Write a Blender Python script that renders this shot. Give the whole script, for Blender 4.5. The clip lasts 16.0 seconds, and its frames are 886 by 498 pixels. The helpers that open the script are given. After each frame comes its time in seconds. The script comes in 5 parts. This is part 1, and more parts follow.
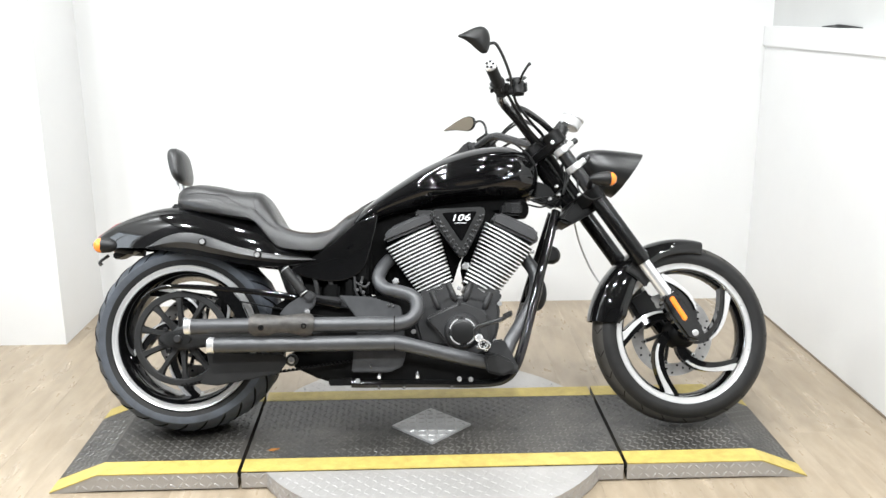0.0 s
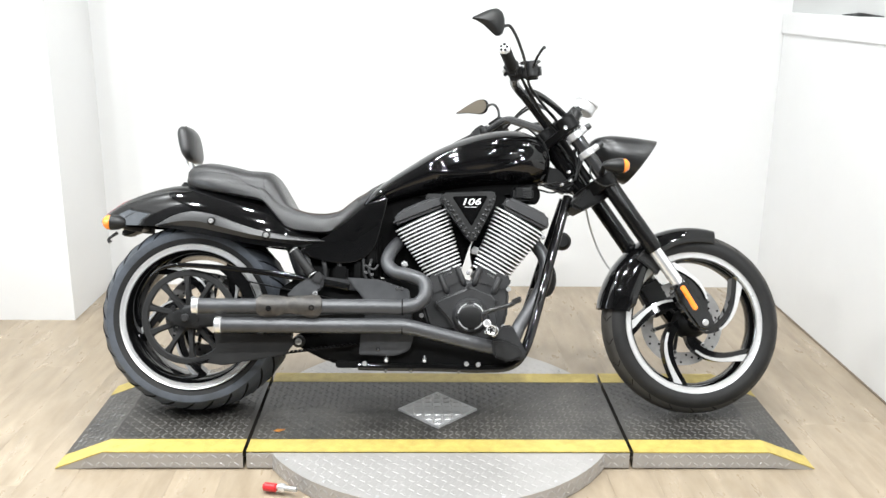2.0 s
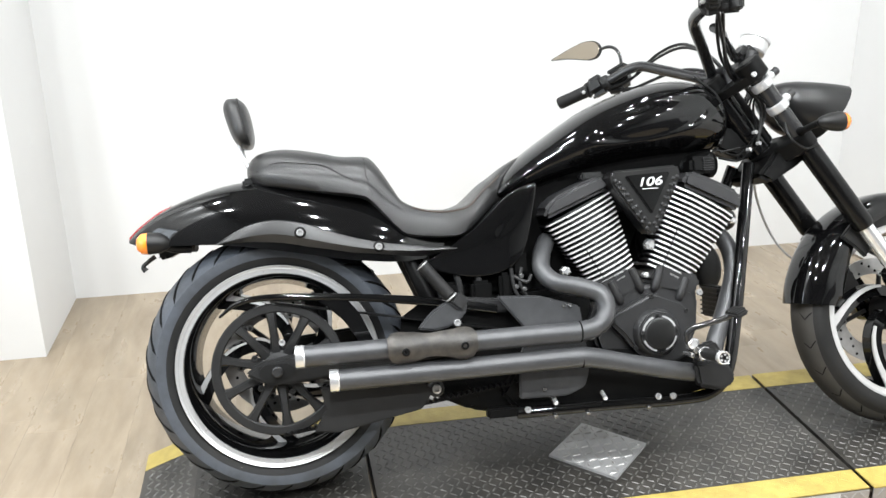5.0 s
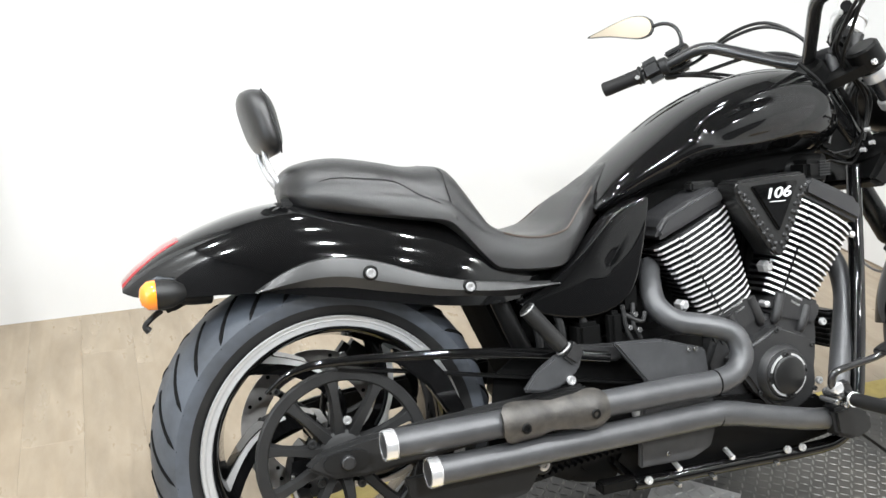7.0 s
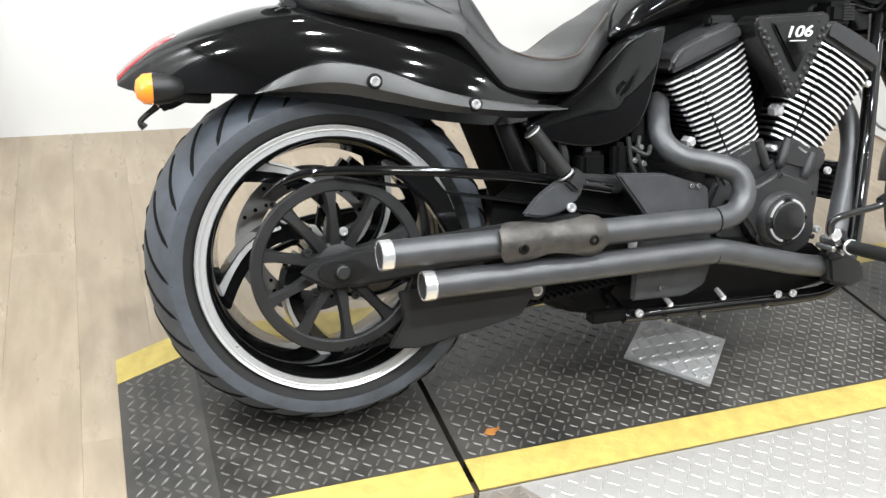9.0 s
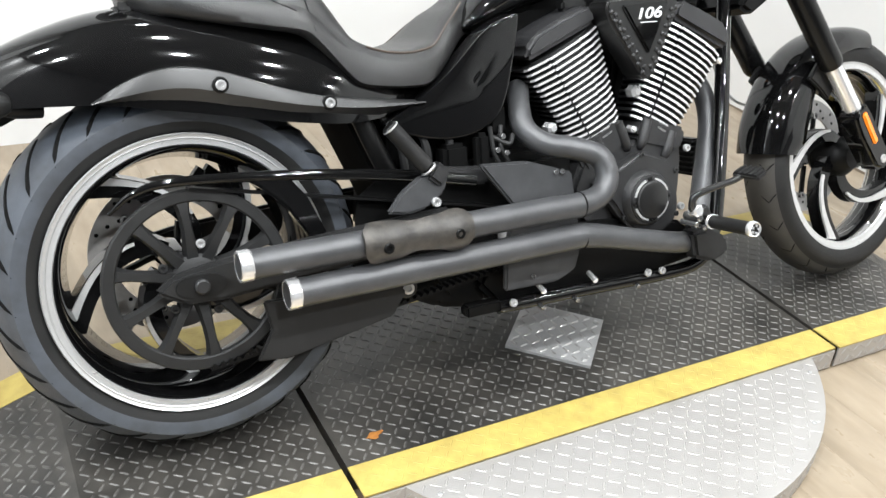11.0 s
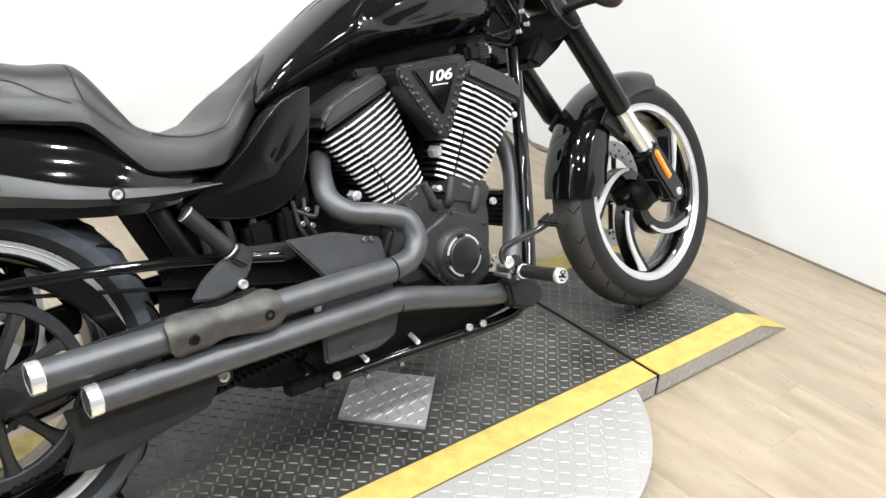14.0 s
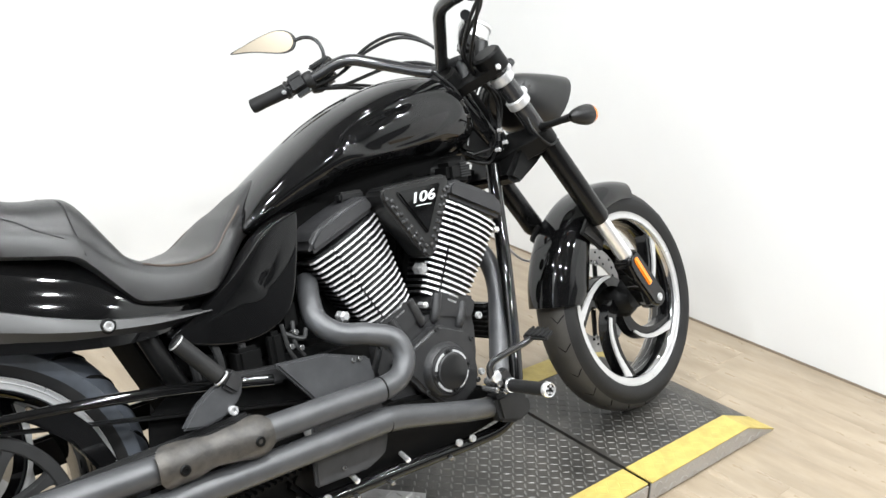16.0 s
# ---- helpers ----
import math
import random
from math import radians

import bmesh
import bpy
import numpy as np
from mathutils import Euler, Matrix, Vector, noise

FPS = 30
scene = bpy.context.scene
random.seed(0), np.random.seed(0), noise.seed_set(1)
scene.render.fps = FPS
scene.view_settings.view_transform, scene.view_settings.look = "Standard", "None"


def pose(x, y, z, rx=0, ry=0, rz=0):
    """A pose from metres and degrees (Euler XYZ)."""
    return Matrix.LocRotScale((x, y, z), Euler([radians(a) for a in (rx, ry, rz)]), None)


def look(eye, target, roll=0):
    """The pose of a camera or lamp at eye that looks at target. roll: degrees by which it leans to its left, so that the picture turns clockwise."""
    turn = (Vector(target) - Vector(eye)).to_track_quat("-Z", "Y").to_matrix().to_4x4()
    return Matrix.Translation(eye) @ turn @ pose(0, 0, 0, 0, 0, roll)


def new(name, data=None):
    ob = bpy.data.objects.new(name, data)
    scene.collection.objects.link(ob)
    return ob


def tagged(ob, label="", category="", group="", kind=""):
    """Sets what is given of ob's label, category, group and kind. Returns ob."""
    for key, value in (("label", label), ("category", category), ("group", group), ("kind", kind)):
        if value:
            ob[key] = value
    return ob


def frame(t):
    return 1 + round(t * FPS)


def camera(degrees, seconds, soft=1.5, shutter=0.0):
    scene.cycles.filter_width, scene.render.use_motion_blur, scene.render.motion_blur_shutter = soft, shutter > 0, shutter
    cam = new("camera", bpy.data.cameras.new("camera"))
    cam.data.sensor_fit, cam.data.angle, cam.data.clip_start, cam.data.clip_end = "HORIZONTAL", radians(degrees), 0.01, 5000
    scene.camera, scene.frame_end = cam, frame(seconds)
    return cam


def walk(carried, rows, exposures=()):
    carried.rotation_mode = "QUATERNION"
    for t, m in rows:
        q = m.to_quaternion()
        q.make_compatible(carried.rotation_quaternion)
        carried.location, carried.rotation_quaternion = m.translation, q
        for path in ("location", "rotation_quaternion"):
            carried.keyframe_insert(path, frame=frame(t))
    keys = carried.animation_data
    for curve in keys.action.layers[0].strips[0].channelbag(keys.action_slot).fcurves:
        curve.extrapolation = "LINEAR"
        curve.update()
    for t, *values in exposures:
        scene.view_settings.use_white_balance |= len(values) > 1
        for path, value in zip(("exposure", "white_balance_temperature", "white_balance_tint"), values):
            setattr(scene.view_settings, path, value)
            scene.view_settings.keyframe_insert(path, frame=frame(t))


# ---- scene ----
cam = camera(52.4, 16.0)
PATH = [
    (0, (-0.068, -2.907, 1.467), (0.006, -0.974, 0.958), -0.2),
    (0.5, (-0.086, -2.902, 1.483), (0.001, -0.972, 0.967), -0.3),
    (1, (-0.089, -2.903, 1.484), (0.0, -0.974, 0.966), -0.0),
    (1.5, (-0.092, -2.896, 1.472), (-0.011, -0.967, 0.951), 0.1),
    (2, (-0.065, -2.886, 1.467), (-0.014, -0.963, 0.92), 0.8),
    (2.5, (-0.04, -2.875, 1.465), (-0.132, -0.954, 0.918), 2.8),
    (3, (-0.186, -2.812, 1.471), (-0.297, -0.914, 0.851), -0.4),
    (3.5, (-0.293, -2.698, 1.454), (-0.314, -0.815, 0.782), 0.7),
    (4, (-0.351, -2.428, 1.427), (-0.378, -0.531, 0.794), 0.4),
    (4.5, (-0.573, -2.194, 1.422), (-0.402, -0.296, 0.815), 0.0),
    (5, (-0.781, -2.009, 1.407), (-0.446, -0.157, 0.729), -0.7),
    (5.2, (-0.83, -1.91, 1.377), (-0.491, -0.062, 0.693), 0.7),
    (7.3, (-1.188, -1.354, 1.352), (-0.481, 0.345, 0.568), 2.2),
    (7.5, (-1.191, -1.355, 1.327), (-0.491, 0.322, 0.492), 2.8),
    (8, (-1.201, -1.364, 1.287), (-0.526, 0.287, 0.382), 4.4),
    (8.2, (-1.2, -1.373, 1.278), (-0.539, 0.265, 0.342), 5.0),
    (10.3, (-1.154, -1.368, 1.255), (-0.363, 0.164, 0.242), 6.9),
    (10.5, (-1.147, -1.364, 1.257), (-0.325, 0.158, 0.253), 6.6),
    (11, (-1.123, -1.358, 1.26), (-0.24, 0.132, 0.261), 5.6),
    (11.5, (-1.1, -1.361, 1.269), (-0.138, 0.098, 0.297), 4.5),
    (12, (-1.085, -1.365, 1.274), (-0.06, 0.061, 0.316), 3.7),
    (12.5, (-1.076, -1.366, 1.275), (-0.005, 0.036, 0.332), 3.1),
    (13, (-1.054, -1.369, 1.283), (0.058, 0.01, 0.355), 2.0),
    (13.5, (-1.041, -1.37, 1.292), (0.133, -0.023, 0.394), 2.7),
    (14, (-1.046, -1.373, 1.292), (0.131, -0.014, 0.415), 4.2),
    (14.5, (-1.05, -1.377, 1.312), (0.141, 0.007, 0.497), 4.0),
    (15, (-1.058, -1.38, 1.322), (0.144, 0.029, 0.568), 3.2),
    (15.5, (-1.057, -1.38, 1.338), (0.158, 0.044, 0.635), 2.6),
    (16, (-1.061, -1.374, 1.344), (0.19, 0.03, 0.664), 2.9),
]
# the camera turns its exposure down a little where the bright platform fills the view
EXPOSURES = [(0, 0.0), (3.5, 0.0), (5, -0.05), (7.3, 0.0), (8.2, 0.0), (10.3, -0.06), (11.5, -0.06), (12.5, 0.0), (13.5, 0.0), (16, 0.0)]
walk(cam, [(t, look(eye, target, roll)) for t, eye, target, roll in PATH], EXPOSURES)

# ---- light: recessed lamps in a grey ceiling over a white bay; the hall behind the camera is dark ----
world = bpy.data.worlds.new("world")
world.use_nodes = True
world.node_tree.nodes["Background"].inputs[0].default_value = (1, 1, 1, 1)
world.node_tree.nodes["Background"].inputs[1].default_value = 0.02
scene.world = world
LAMP_SIZE, CEILING = 0.12, 3.1
LAMP_ROWS = {-2.9: 43.0, -1.7: 46.0, -0.5: 33.0, 0.7: 7.0}            # watts of each row of lamps, by its y
# the last two are added fill lamps that brighten the left side
LAMPS = [(x, y) for x in (-0.7, 0.5, 1.65) for y in LAMP_ROWS] + [(-1.95, 0.2), (-1.95, -1.1)]
for x, y in LAMPS:
    lamp = bpy.data.lights.new("downlight_and_fill", "AREA")
    lamp.shape, lamp.size, lamp.energy, lamp.color = "DISK", LAMP_SIZE, LAMP_ROWS.get(y, 42.0) * {-0.7: 1.12, 0.5: 0.95, 1.65: 0.42}.get(x, 1.0), (0.955, 0.985, 1.0)
    new("downlight_and_fill", lamp).matrix_world = pose(x, y, CEILING - 0.012)

# daylight through the window of the left wall
WIN_Y0, WIN_Y1, WIN_Z0, WIN_Z1 = -1.10, -0.05, 0.95, 1.80
sky = bpy.data.lights.new("window_daylight", "AREA")
sky.shape, sky.size, sky.size_y, sky.energy, sky.color = "RECTANGLE", WIN_Z1 - WIN_Z0 - 0.1, WIN_Y1 - WIN_Y0 - 0.1, 15.0, (0.82, 0.91, 1.0)
new("window_daylight", sky).matrix_world = pose(-2.232, (WIN_Y0 + WIN_Y1) / 2, (WIN_Z0 + WIN_Z1) / 2, 0, -90, 0)


# ---- materials ----
def material(name, color, rough=0.5, metal=0.0, second=None, scale=8.0, mix=0.5, bump=0.0, bump_scale=200.0,
             coat=0.0, rough_var=0.1, stretch=(1, 1, 1), random_shade=0.0, ior=1.5):
    """A surface with broad stains or wear (second colour), fine grain (bump) and uneven gloss."""
    m = bpy.data.materials.new(name)
    m.use_nodes = True
    nt = m.node_tree
    b = nt.nodes["Principled BSDF"]
    b.inputs["Metallic"].default_value = metal
    b.inputs["Coat Weight"].default_value = coat
    b.inputs["Coat Roughness"].default_value = 0.03
    b.inputs["IOR"].default_value = ior
    co = nt.nodes.new("ShaderNodeTexCoord")
    mp = nt.nodes.new("ShaderNodeMapping")
    mp.inputs["Scale"].default_value = stretch
    nt.links.new(co.outputs["Object"], mp.inputs[0])
    n1 = nt.nodes.new("ShaderNodeTexNoise")
    n1.inputs["Scale"].default_value, n1.inputs["Detail"].default_value, n1.inputs["Roughness"].default_value = scale, 6, 0.62
    nt.links.new(mp.outputs[0], n1.inputs["Vector"])
    ramp = nt.nodes.new("ShaderNodeMapRange")
    ramp.inputs[1].default_value, ramp.inputs[2].default_value = 0.35, 0.7
    ramp.inputs[3].default_value, ramp.inputs[4].default_value = 0.0, mix
    nt.links.new(n1.outputs["Fac"], ramp.inputs[0])
    mx = nt.nodes.new("ShaderNodeMix")
    mx.data_type = "RGBA"
    mx.inputs["A"].default_value = (*color, 1)
    mx.inputs["B"].default_value = (*(second or [c * 0.75 for c in color]), 1)
    nt.links.new(ramp.outputs[0], mx.inputs["Factor"])
    out = mx.outputs["Result"]
    if random_shade:
        info = nt.nodes.new("ShaderNodeObjectInfo")
        r2 = nt.nodes.new("ShaderNodeMapRange")
        r2.inputs[3].default_value, r2.inputs[4].default_value = 1 - random_shade, 1 + random_shade * 0.6
        nt.links.new(info.outputs["Random"], r2.inputs[0])
        sc = nt.nodes.new("ShaderNodeVectorMath")
        sc.operation = "SCALE"
        nt.links.new(out, sc.inputs[0])
        nt.links.new(r2.outputs[0], sc.inputs["Scale"])
        out = sc.outputs[0]
    nt.links.new(out, b.inputs["Base Color"])
    r = nt.nodes.new("ShaderNodeMapRange")
    r.inputs[3].default_value, r.inputs[4].default_value = max(0.02, rough - rough_var), min(1, rough + rough_var)
    nt.links.new(n1.outputs["Fac"], r.inputs[0])
    nt.links.new(r.outputs[0], b.inputs["Roughness"])
    if bump:
        n2 = nt.nodes.new("ShaderNodeTexNoise")
        n2.inputs["Scale"].default_value, n2.inputs["Detail"].default_value = bump_scale, 3
        nt.links.new(mp.outputs[0], n2.inputs["Vector"])
        bp = nt.nodes.new("ShaderNodeBump")
        bp.inputs["Strength"].default_value, bp.inputs["Distance"].default_value = bump, 0.002
        nt.links.new(n2.outputs["Fac"], bp.inputs["Height"])
        nt.links.new(bp.outputs[0], b.inputs["Normal"])
    return m


def wood_material():
    """Pale greyish oak vinyl plank: long grain, soft cloudy patches, a little shade from plank to plank."""
    m = material("oak_plank", (0.345, 0.281, 0.205), 0.29, second=(0.235, 0.183, 0.124), scale=3.0, mix=0.85, bump=0.08,
                 bump_scale=60, stretch=(3.2, 1.1, 1), random_shade=0.03, rough_var=0.08)
    nt = m.node_tree
    b = nt.nodes["Principled BSDF"]
    co = nt.nodes.new("ShaderNodeTexCoord")
    info = nt.nodes.new("ShaderNodeObjectInfo")
    add = nt.nodes.new("ShaderNodeVectorMath")
    add.operation = "MULTIPLY_ADD"
    add.inputs[1].default_value = (1, 1, 1)
    shift = nt.nodes.new("ShaderNodeMath")
    shift.operation = "MULTIPLY"
    shift.inputs[1].default_value = 37.0
    nt.links.new(info.outputs["Random"], shift.inputs[0])
    nt.links.new(co.outputs["Object"], add.inputs[0])
    nt.links.new(shift.outputs[0], add.inputs[2])
    mp = nt.nodes.new("ShaderNodeMapping")
    mp.inputs["Scale"].default_value = (1, 0.13, 1)
    nt.links.new(add.outputs[0], mp.inputs[0])
    w = nt.nodes.new("ShaderNodeTexNoise")
    w.inputs["Scale"].default_value, w.inputs["Detail"].default_value, w.inputs["Distortion"].default_value = 20, 6, 0.8
    nt.links.new(mp.outputs[0], w.inputs["Vector"])
    rr = nt.nodes.new("ShaderNodeMapRange")
    rr.inputs[1].default_value, rr.inputs[2].default_value = 0.3, 0.72
    rr.inputs[3].default_value, rr.inputs[4].default_value = 0.83, 1.08
    nt.links.new(w.outputs["Fac"], rr.inputs[0])
    sc = nt.nodes.new("ShaderNodeVectorMath")
    sc.operation = "SCALE"
    old = b.inputs["Base Color"].links[0].from_socket
    nt.links.new(old, sc.inputs[0])
    nt.links.new(rr.outputs[0], sc.inputs["Scale"])
    nt.links.new(sc.outputs[0], b.inputs["Base Color"])
    return m


PAINT = material("white_wall_paint", (0.70, 0.70, 0.695), 0.6, second=(0.66, 0.66, 0.655), scale=2, mix=0.5, bump=0.08, bump_scale=180)
CEIL = material("grey_ceiling_paint", (0.20, 0.20, 0.20), 0.8, second=(0.17, 0.17, 0.17), scale=2)
HALL = material("dark_grey_hall_paint", (0.10, 0.10, 0.105), 0.7, second=(0.08, 0.08, 0.08), scale=2)
GREYP = material("grey_wall_paint", (0.52, 0.525, 0.515), 0.6, second=(0.47, 0.475, 0.465), scale=2, bump=0.08, bump_scale=180)
OAK = wood_material()
SUBFLOOR = material("plank_joint_dark", (0.2, 0.16, 0.12), 0.8, second=(0.15, 0.12, 0.09))
GLOSS = material("black_gloss_paint", (0.0030, 0.0030, 0.0032), 0.05, second=(0.0045, 0.0045, 0.0045), scale=30, coat=0.0, rough_var=0.03)
SATIN = material("satin_charcoal_paint", (0.024, 0.024, 0.024), 0.36, second=(0.018, 0.018, 0.018), scale=14, rough_var=0.06)
MATTE = material("matte_black_exhaust_coating", (0.056, 0.057, 0.060), 0.36, 0.30, second=(0.080, 0.081, 0.084), scale=24, mix=0.8, bump=0.10, bump_scale=700)
SHIELD = material("scuffed_black_heat_shield", (0.030, 0.028, 0.026), 0.42, 0.30, second=(0.085, 0.076, 0.066), scale=32, mix=0.9, bump=0.25, bump_scale=350)
ENGINE = material("black_wrinkle_engine_coating", (0.019, 0.019, 0.020), 0.38, 0.1, second=(0.030, 0.030, 0.030), scale=30, bump=0.3, bump_scale=900)
HEADMAT = material("dark_grey_cylinder_head_coating", (0.028, 0.028, 0.030), 0.44, 0.2, second=(0.042, 0.042, 0.042), scale=26, bump=0.25, bump_scale=900)
PLASTIC = material("black_plastic", (0.0065, 0.0065, 0.0065), 0.42, second=(0.011, 0.011, 0.011), scale=20, bump=0.1, bump_scale=500, ior=1.42)
INK = material("deep_black_paint", (0.0028, 0.0028, 0.0028), 0.42, second=(0.0045, 0.0045, 0.0045), scale=20, ior=1.28)
CAST = material("flat_black_cast_metal", (0.0140, 0.0140, 0.0142), 0.48, second=(0.022, 0.022, 0.022), scale=24, bump=0.2, bump_scale=800, ior=1.38)
# lightless black for hollows between parts: shade put into the colour
DEAD = material("unlit_void_black", (0.004, 0.004, 0.004), 0.9, second=(0.006, 0.006, 0.006), scale=20, ior=1.15)
BOOT = material("black_fork_paint", (0.0035, 0.0035, 0.0035), 0.24, second=(0.006, 0.006, 0.006), scale=20, ior=1.36)
# made-up floor colour, dark so that the gloss paint mirrors less light
HALLFLOOR = material("dark_reflection_floor", (0.09, 0.09, 0.092), 0.9, second=(0.065, 0.065, 0.066), scale=9, bump=0.3, bump_scale=300)
NACELLE = material("satin_black_nacelle_paint", (0.009, 0.009, 0.009), 0.30, second=(0.014, 0.014, 0.014), scale=14, rough_var=0.06)
WELT = material("rubbed_seam_tan_highlight", (0.075, 0.055, 0.042), 0.42, second=(0.035, 0.030, 0.027), scale=30)
# the blue in this tread colour stands in for reflected window light
TREAD = material("dusty_daylight_tinted_tread", (0.058, 0.066, 0.080), 0.55, second=(0.034, 0.037, 0.042), scale=18, mix=0.8, bump=0.2, bump_scale=500)
TREADF = material("worn_brown_grey_tread", (0.032, 0.030, 0.027), 0.62, second=(0.052, 0.047, 0.041), scale=18, mix=0.8, bump=0.2, bump_scale=500)
RUBBER = material("tyre_rubber", (0.0085, 0.0085, 0.0088), 0.58, second=(0.016, 0.0155, 0.015), scale=18, mix=0.8, bump=0.2, bump_scale=500, ior=1.38)
# near-black that paints the shade inside grooves, holes and bores
GROOVE = material("recess_shade_black", (0.004, 0.004, 0.004), 0.85, second=(0.006, 0.006, 0.006), ior=1.2)
LEATHER = material("black_leather", (0.012, 0.0117, 0.0117), 0.32, second=(0.022, 0.022, 0.022), scale=9, mix=0.7, bump=0.30, bump_scale=700, rough_var=0.10)
SEAM = material("black_seat_thread", (0.006, 0.006, 0.006), 0.7)
CHROME = material("polished_chrome", (0.88, 0.88, 0.88), 0.14, 0.72, second=(0.80, 0.80, 0.80), scale=40, rough_var=0.05)
FINEDGE = material("machined_fin_edge", (0.78, 0.78, 0.78), 0.40, 0.35, second=(0.66, 0.66, 0.66), scale=60, rough_var=0.06)
STEEL = material("brushed_steel", (0.56, 0.56, 0.56), 0.34, 0.6, second=(0.44, 0.44, 0.44), scale=60, rough_var=0.1, bump=0.05)
RIMPOL = material("polished_rim_aluminium", (0.55, 0.55, 0.55), 0.10, 1.0, second=(0.50, 0.50, 0.50), scale=40, rough_var=0.04)
LIPMETAL = material("dull_machined_aluminium", (0.62, 0.62, 0.62), 0.30, 0.55, second=(0.50, 0.50, 0.50), scale=50, rough_var=0.08)
DISCMETAL = material("worn_disc_steel", (0.52, 0.51, 0.50), 0.4, 0.5, second=(0.33, 0.32, 0.31), scale=50, rough_var=0.08)
MACHINED = material("machined_aluminium", (0.60, 0.60, 0.60), 0.34, 0.4, second=(0.48, 0.48, 0.48), scale=50, rough_var=0.08)
BARCHROME = material("black_chrome_tube", (0.02, 0.02, 0.021), 0.14, second=(0.03, 0.03, 0.03), scale=20, coat=0.25)
DULLCHROME = material("dull_grey_chrome", (0.34, 0.34, 0.34), 0.22, 0.85, second=(0.24, 0.24, 0.24), scale=40)
ORANGE = material("amber_lens", (0.95, 0.27, 0.02), 0.18, second=(0.85, 0.2, 0.01), scale=60, coat=0.6)
REDLENS = material("red_tail_lens", (0.26, 0.016, 0.02), 0.15, second=(0.2, 0.01, 0.012), scale=30, coat=0.6)
GLASS = material("grey_smoked_glass", (0.30, 0.32, 0.33), 0.06, second=(0.26, 0.27, 0.28), coat=1.0)
# plain mirror; the tan base colour imitates a beige reflection
MIRROR = material("mirror_glass_tan_reflection", (0.31, 0.27, 0.215), 0.03, 1.0, second=(0.29, 0.255, 0.20), rough_var=0.005)
DECK = material("black_painted_tread_plate", (0.019, 0.018, 0.0165), 0.40, second=(0.070, 0.064, 0.056), scale=7, mix=0.85, bump=0.15, bump_scale=260)
LUG = material("worn_tread_lug", (0.060, 0.058, 0.054), 0.38, 0.15, second=(0.20, 0.192, 0.18), scale=7, mix=0.75)
YELLOW = material("yellow_safety_paint", (0.48, 0.375, 0.100), 0.5, second=(0.33, 0.245, 0.065), scale=26, mix=0.7, bump=0.15, bump_scale=200)
PLATE = material("aluminium_tread_plate", (0.44, 0.425, 0.41), 0.34, 0.4, second=(0.36, 0.345, 0.33), scale=6, mix=0.8, bump=0.1, bump_scale=300, rough_var=0.12)
DIAMOND = material("dull_aluminium_tread_plate", (0.50, 0.50, 0.50), 0.45, 0.3, second=(0.38, 0.38, 0.38), scale=12, mix=0.8, bump=0.15, bump_scale=300)
PLUG = material("aluminium_lug", (0.48, 0.47, 0.46), 0.36, 0.5, second=(0.38, 0.37, 0.36), scale=30)
RED = material("red_grip_rubber", (0.55, 0.02, 0.025), 0.4, second=(0.4, 0.02, 0.02), scale=60)
LEAFM = material("dry_orange_leaf", (0.42, 0.17, 0.03), 0.7, second=(0.28, 0.1, 0.02), scale=90, mix=0.9)
PRINT = material("white_print", (0.75, 0.76, 0.77), 0.35, second=(0.65, 0.66, 0.67), scale=60)


# ---- mesh tools ----
def lin(a, b, n):
    return [a + (b - a) * k / (n - 1) for k in range(n)]


def interp(x, xs, ys):
    return float(np.interp(x, xs, ys))


def part(name, bm, mat, parent=None, label="", smooth=True, m=None, angle=40):
    """Links a bmesh as one mesh object under a thing or a part; m is its pose in its parent."""
    me = bpy.data.meshes.new(name)
    bmesh.ops.recalc_face_normals(bm, faces=bm.faces)
    bm.to_mesh(me)
    bm.free()
    for mt in (mat if isinstance(mat, (list, tuple)) else [mat]):
        me.materials.append(mt)
    if smooth:
        me.polygons.foreach_set("use_smooth", [True] * len(me.polygons))
        me.set_sharp_from_angle(angle=radians(angle))
    ob = new(name, me)
    ob.parent = parent
    if m is not None:
        ob.matrix_basis = m
    if label:
        tagged(ob, label)
    return ob


def empty(name, m, label, category, group=""):
    ob = new(name)
    ob.empty_display_size = 0.1
    ob.matrix_basis = m
    return tagged(ob, label, category, group)


def skin(rows, closed=True, caps=True, bm=None, loop=False):
    """A surface over rows of points with equal counts."""
    bm = bm or bmesh.new()
    vs = [[bm.verts.new(p) for p in row] for row in rows]
    n = len(rows[0])
    pairs = list(zip(vs, vs[1:])) + ([(vs[-1], vs[0])] if loop else [])
    for a, b in pairs:
        for i in range(n if closed else n - 1):
            bm.faces.new((a[i], a[(i + 1) % n], b[(i + 1) % n], b[i]))
    if caps and closed and not loop:
        bm.faces.new(list(reversed(vs[0])))
        bm.faces.new(vs[-1])
    return bm


def curve(points, steps=6):
    """Catmull-Rom through the points."""
    p = [Vector(q) for q in points]
    p = [2 * p[0] - p[1]] + p + [2 * p[-1] - p[-2]]
    out = []
    for a, b, c, d in zip(p, p[1:], p[2:], p[3:]):
        for i in range(steps):
            t = i / steps
            out.append(0.5 * (2 * b + (c - a) * t + (2 * a - 5 * b + 4 * c - d) * t * t + (3 * b - a - 3 * c + d) * t ** 3))
    return out + [p[-2]]


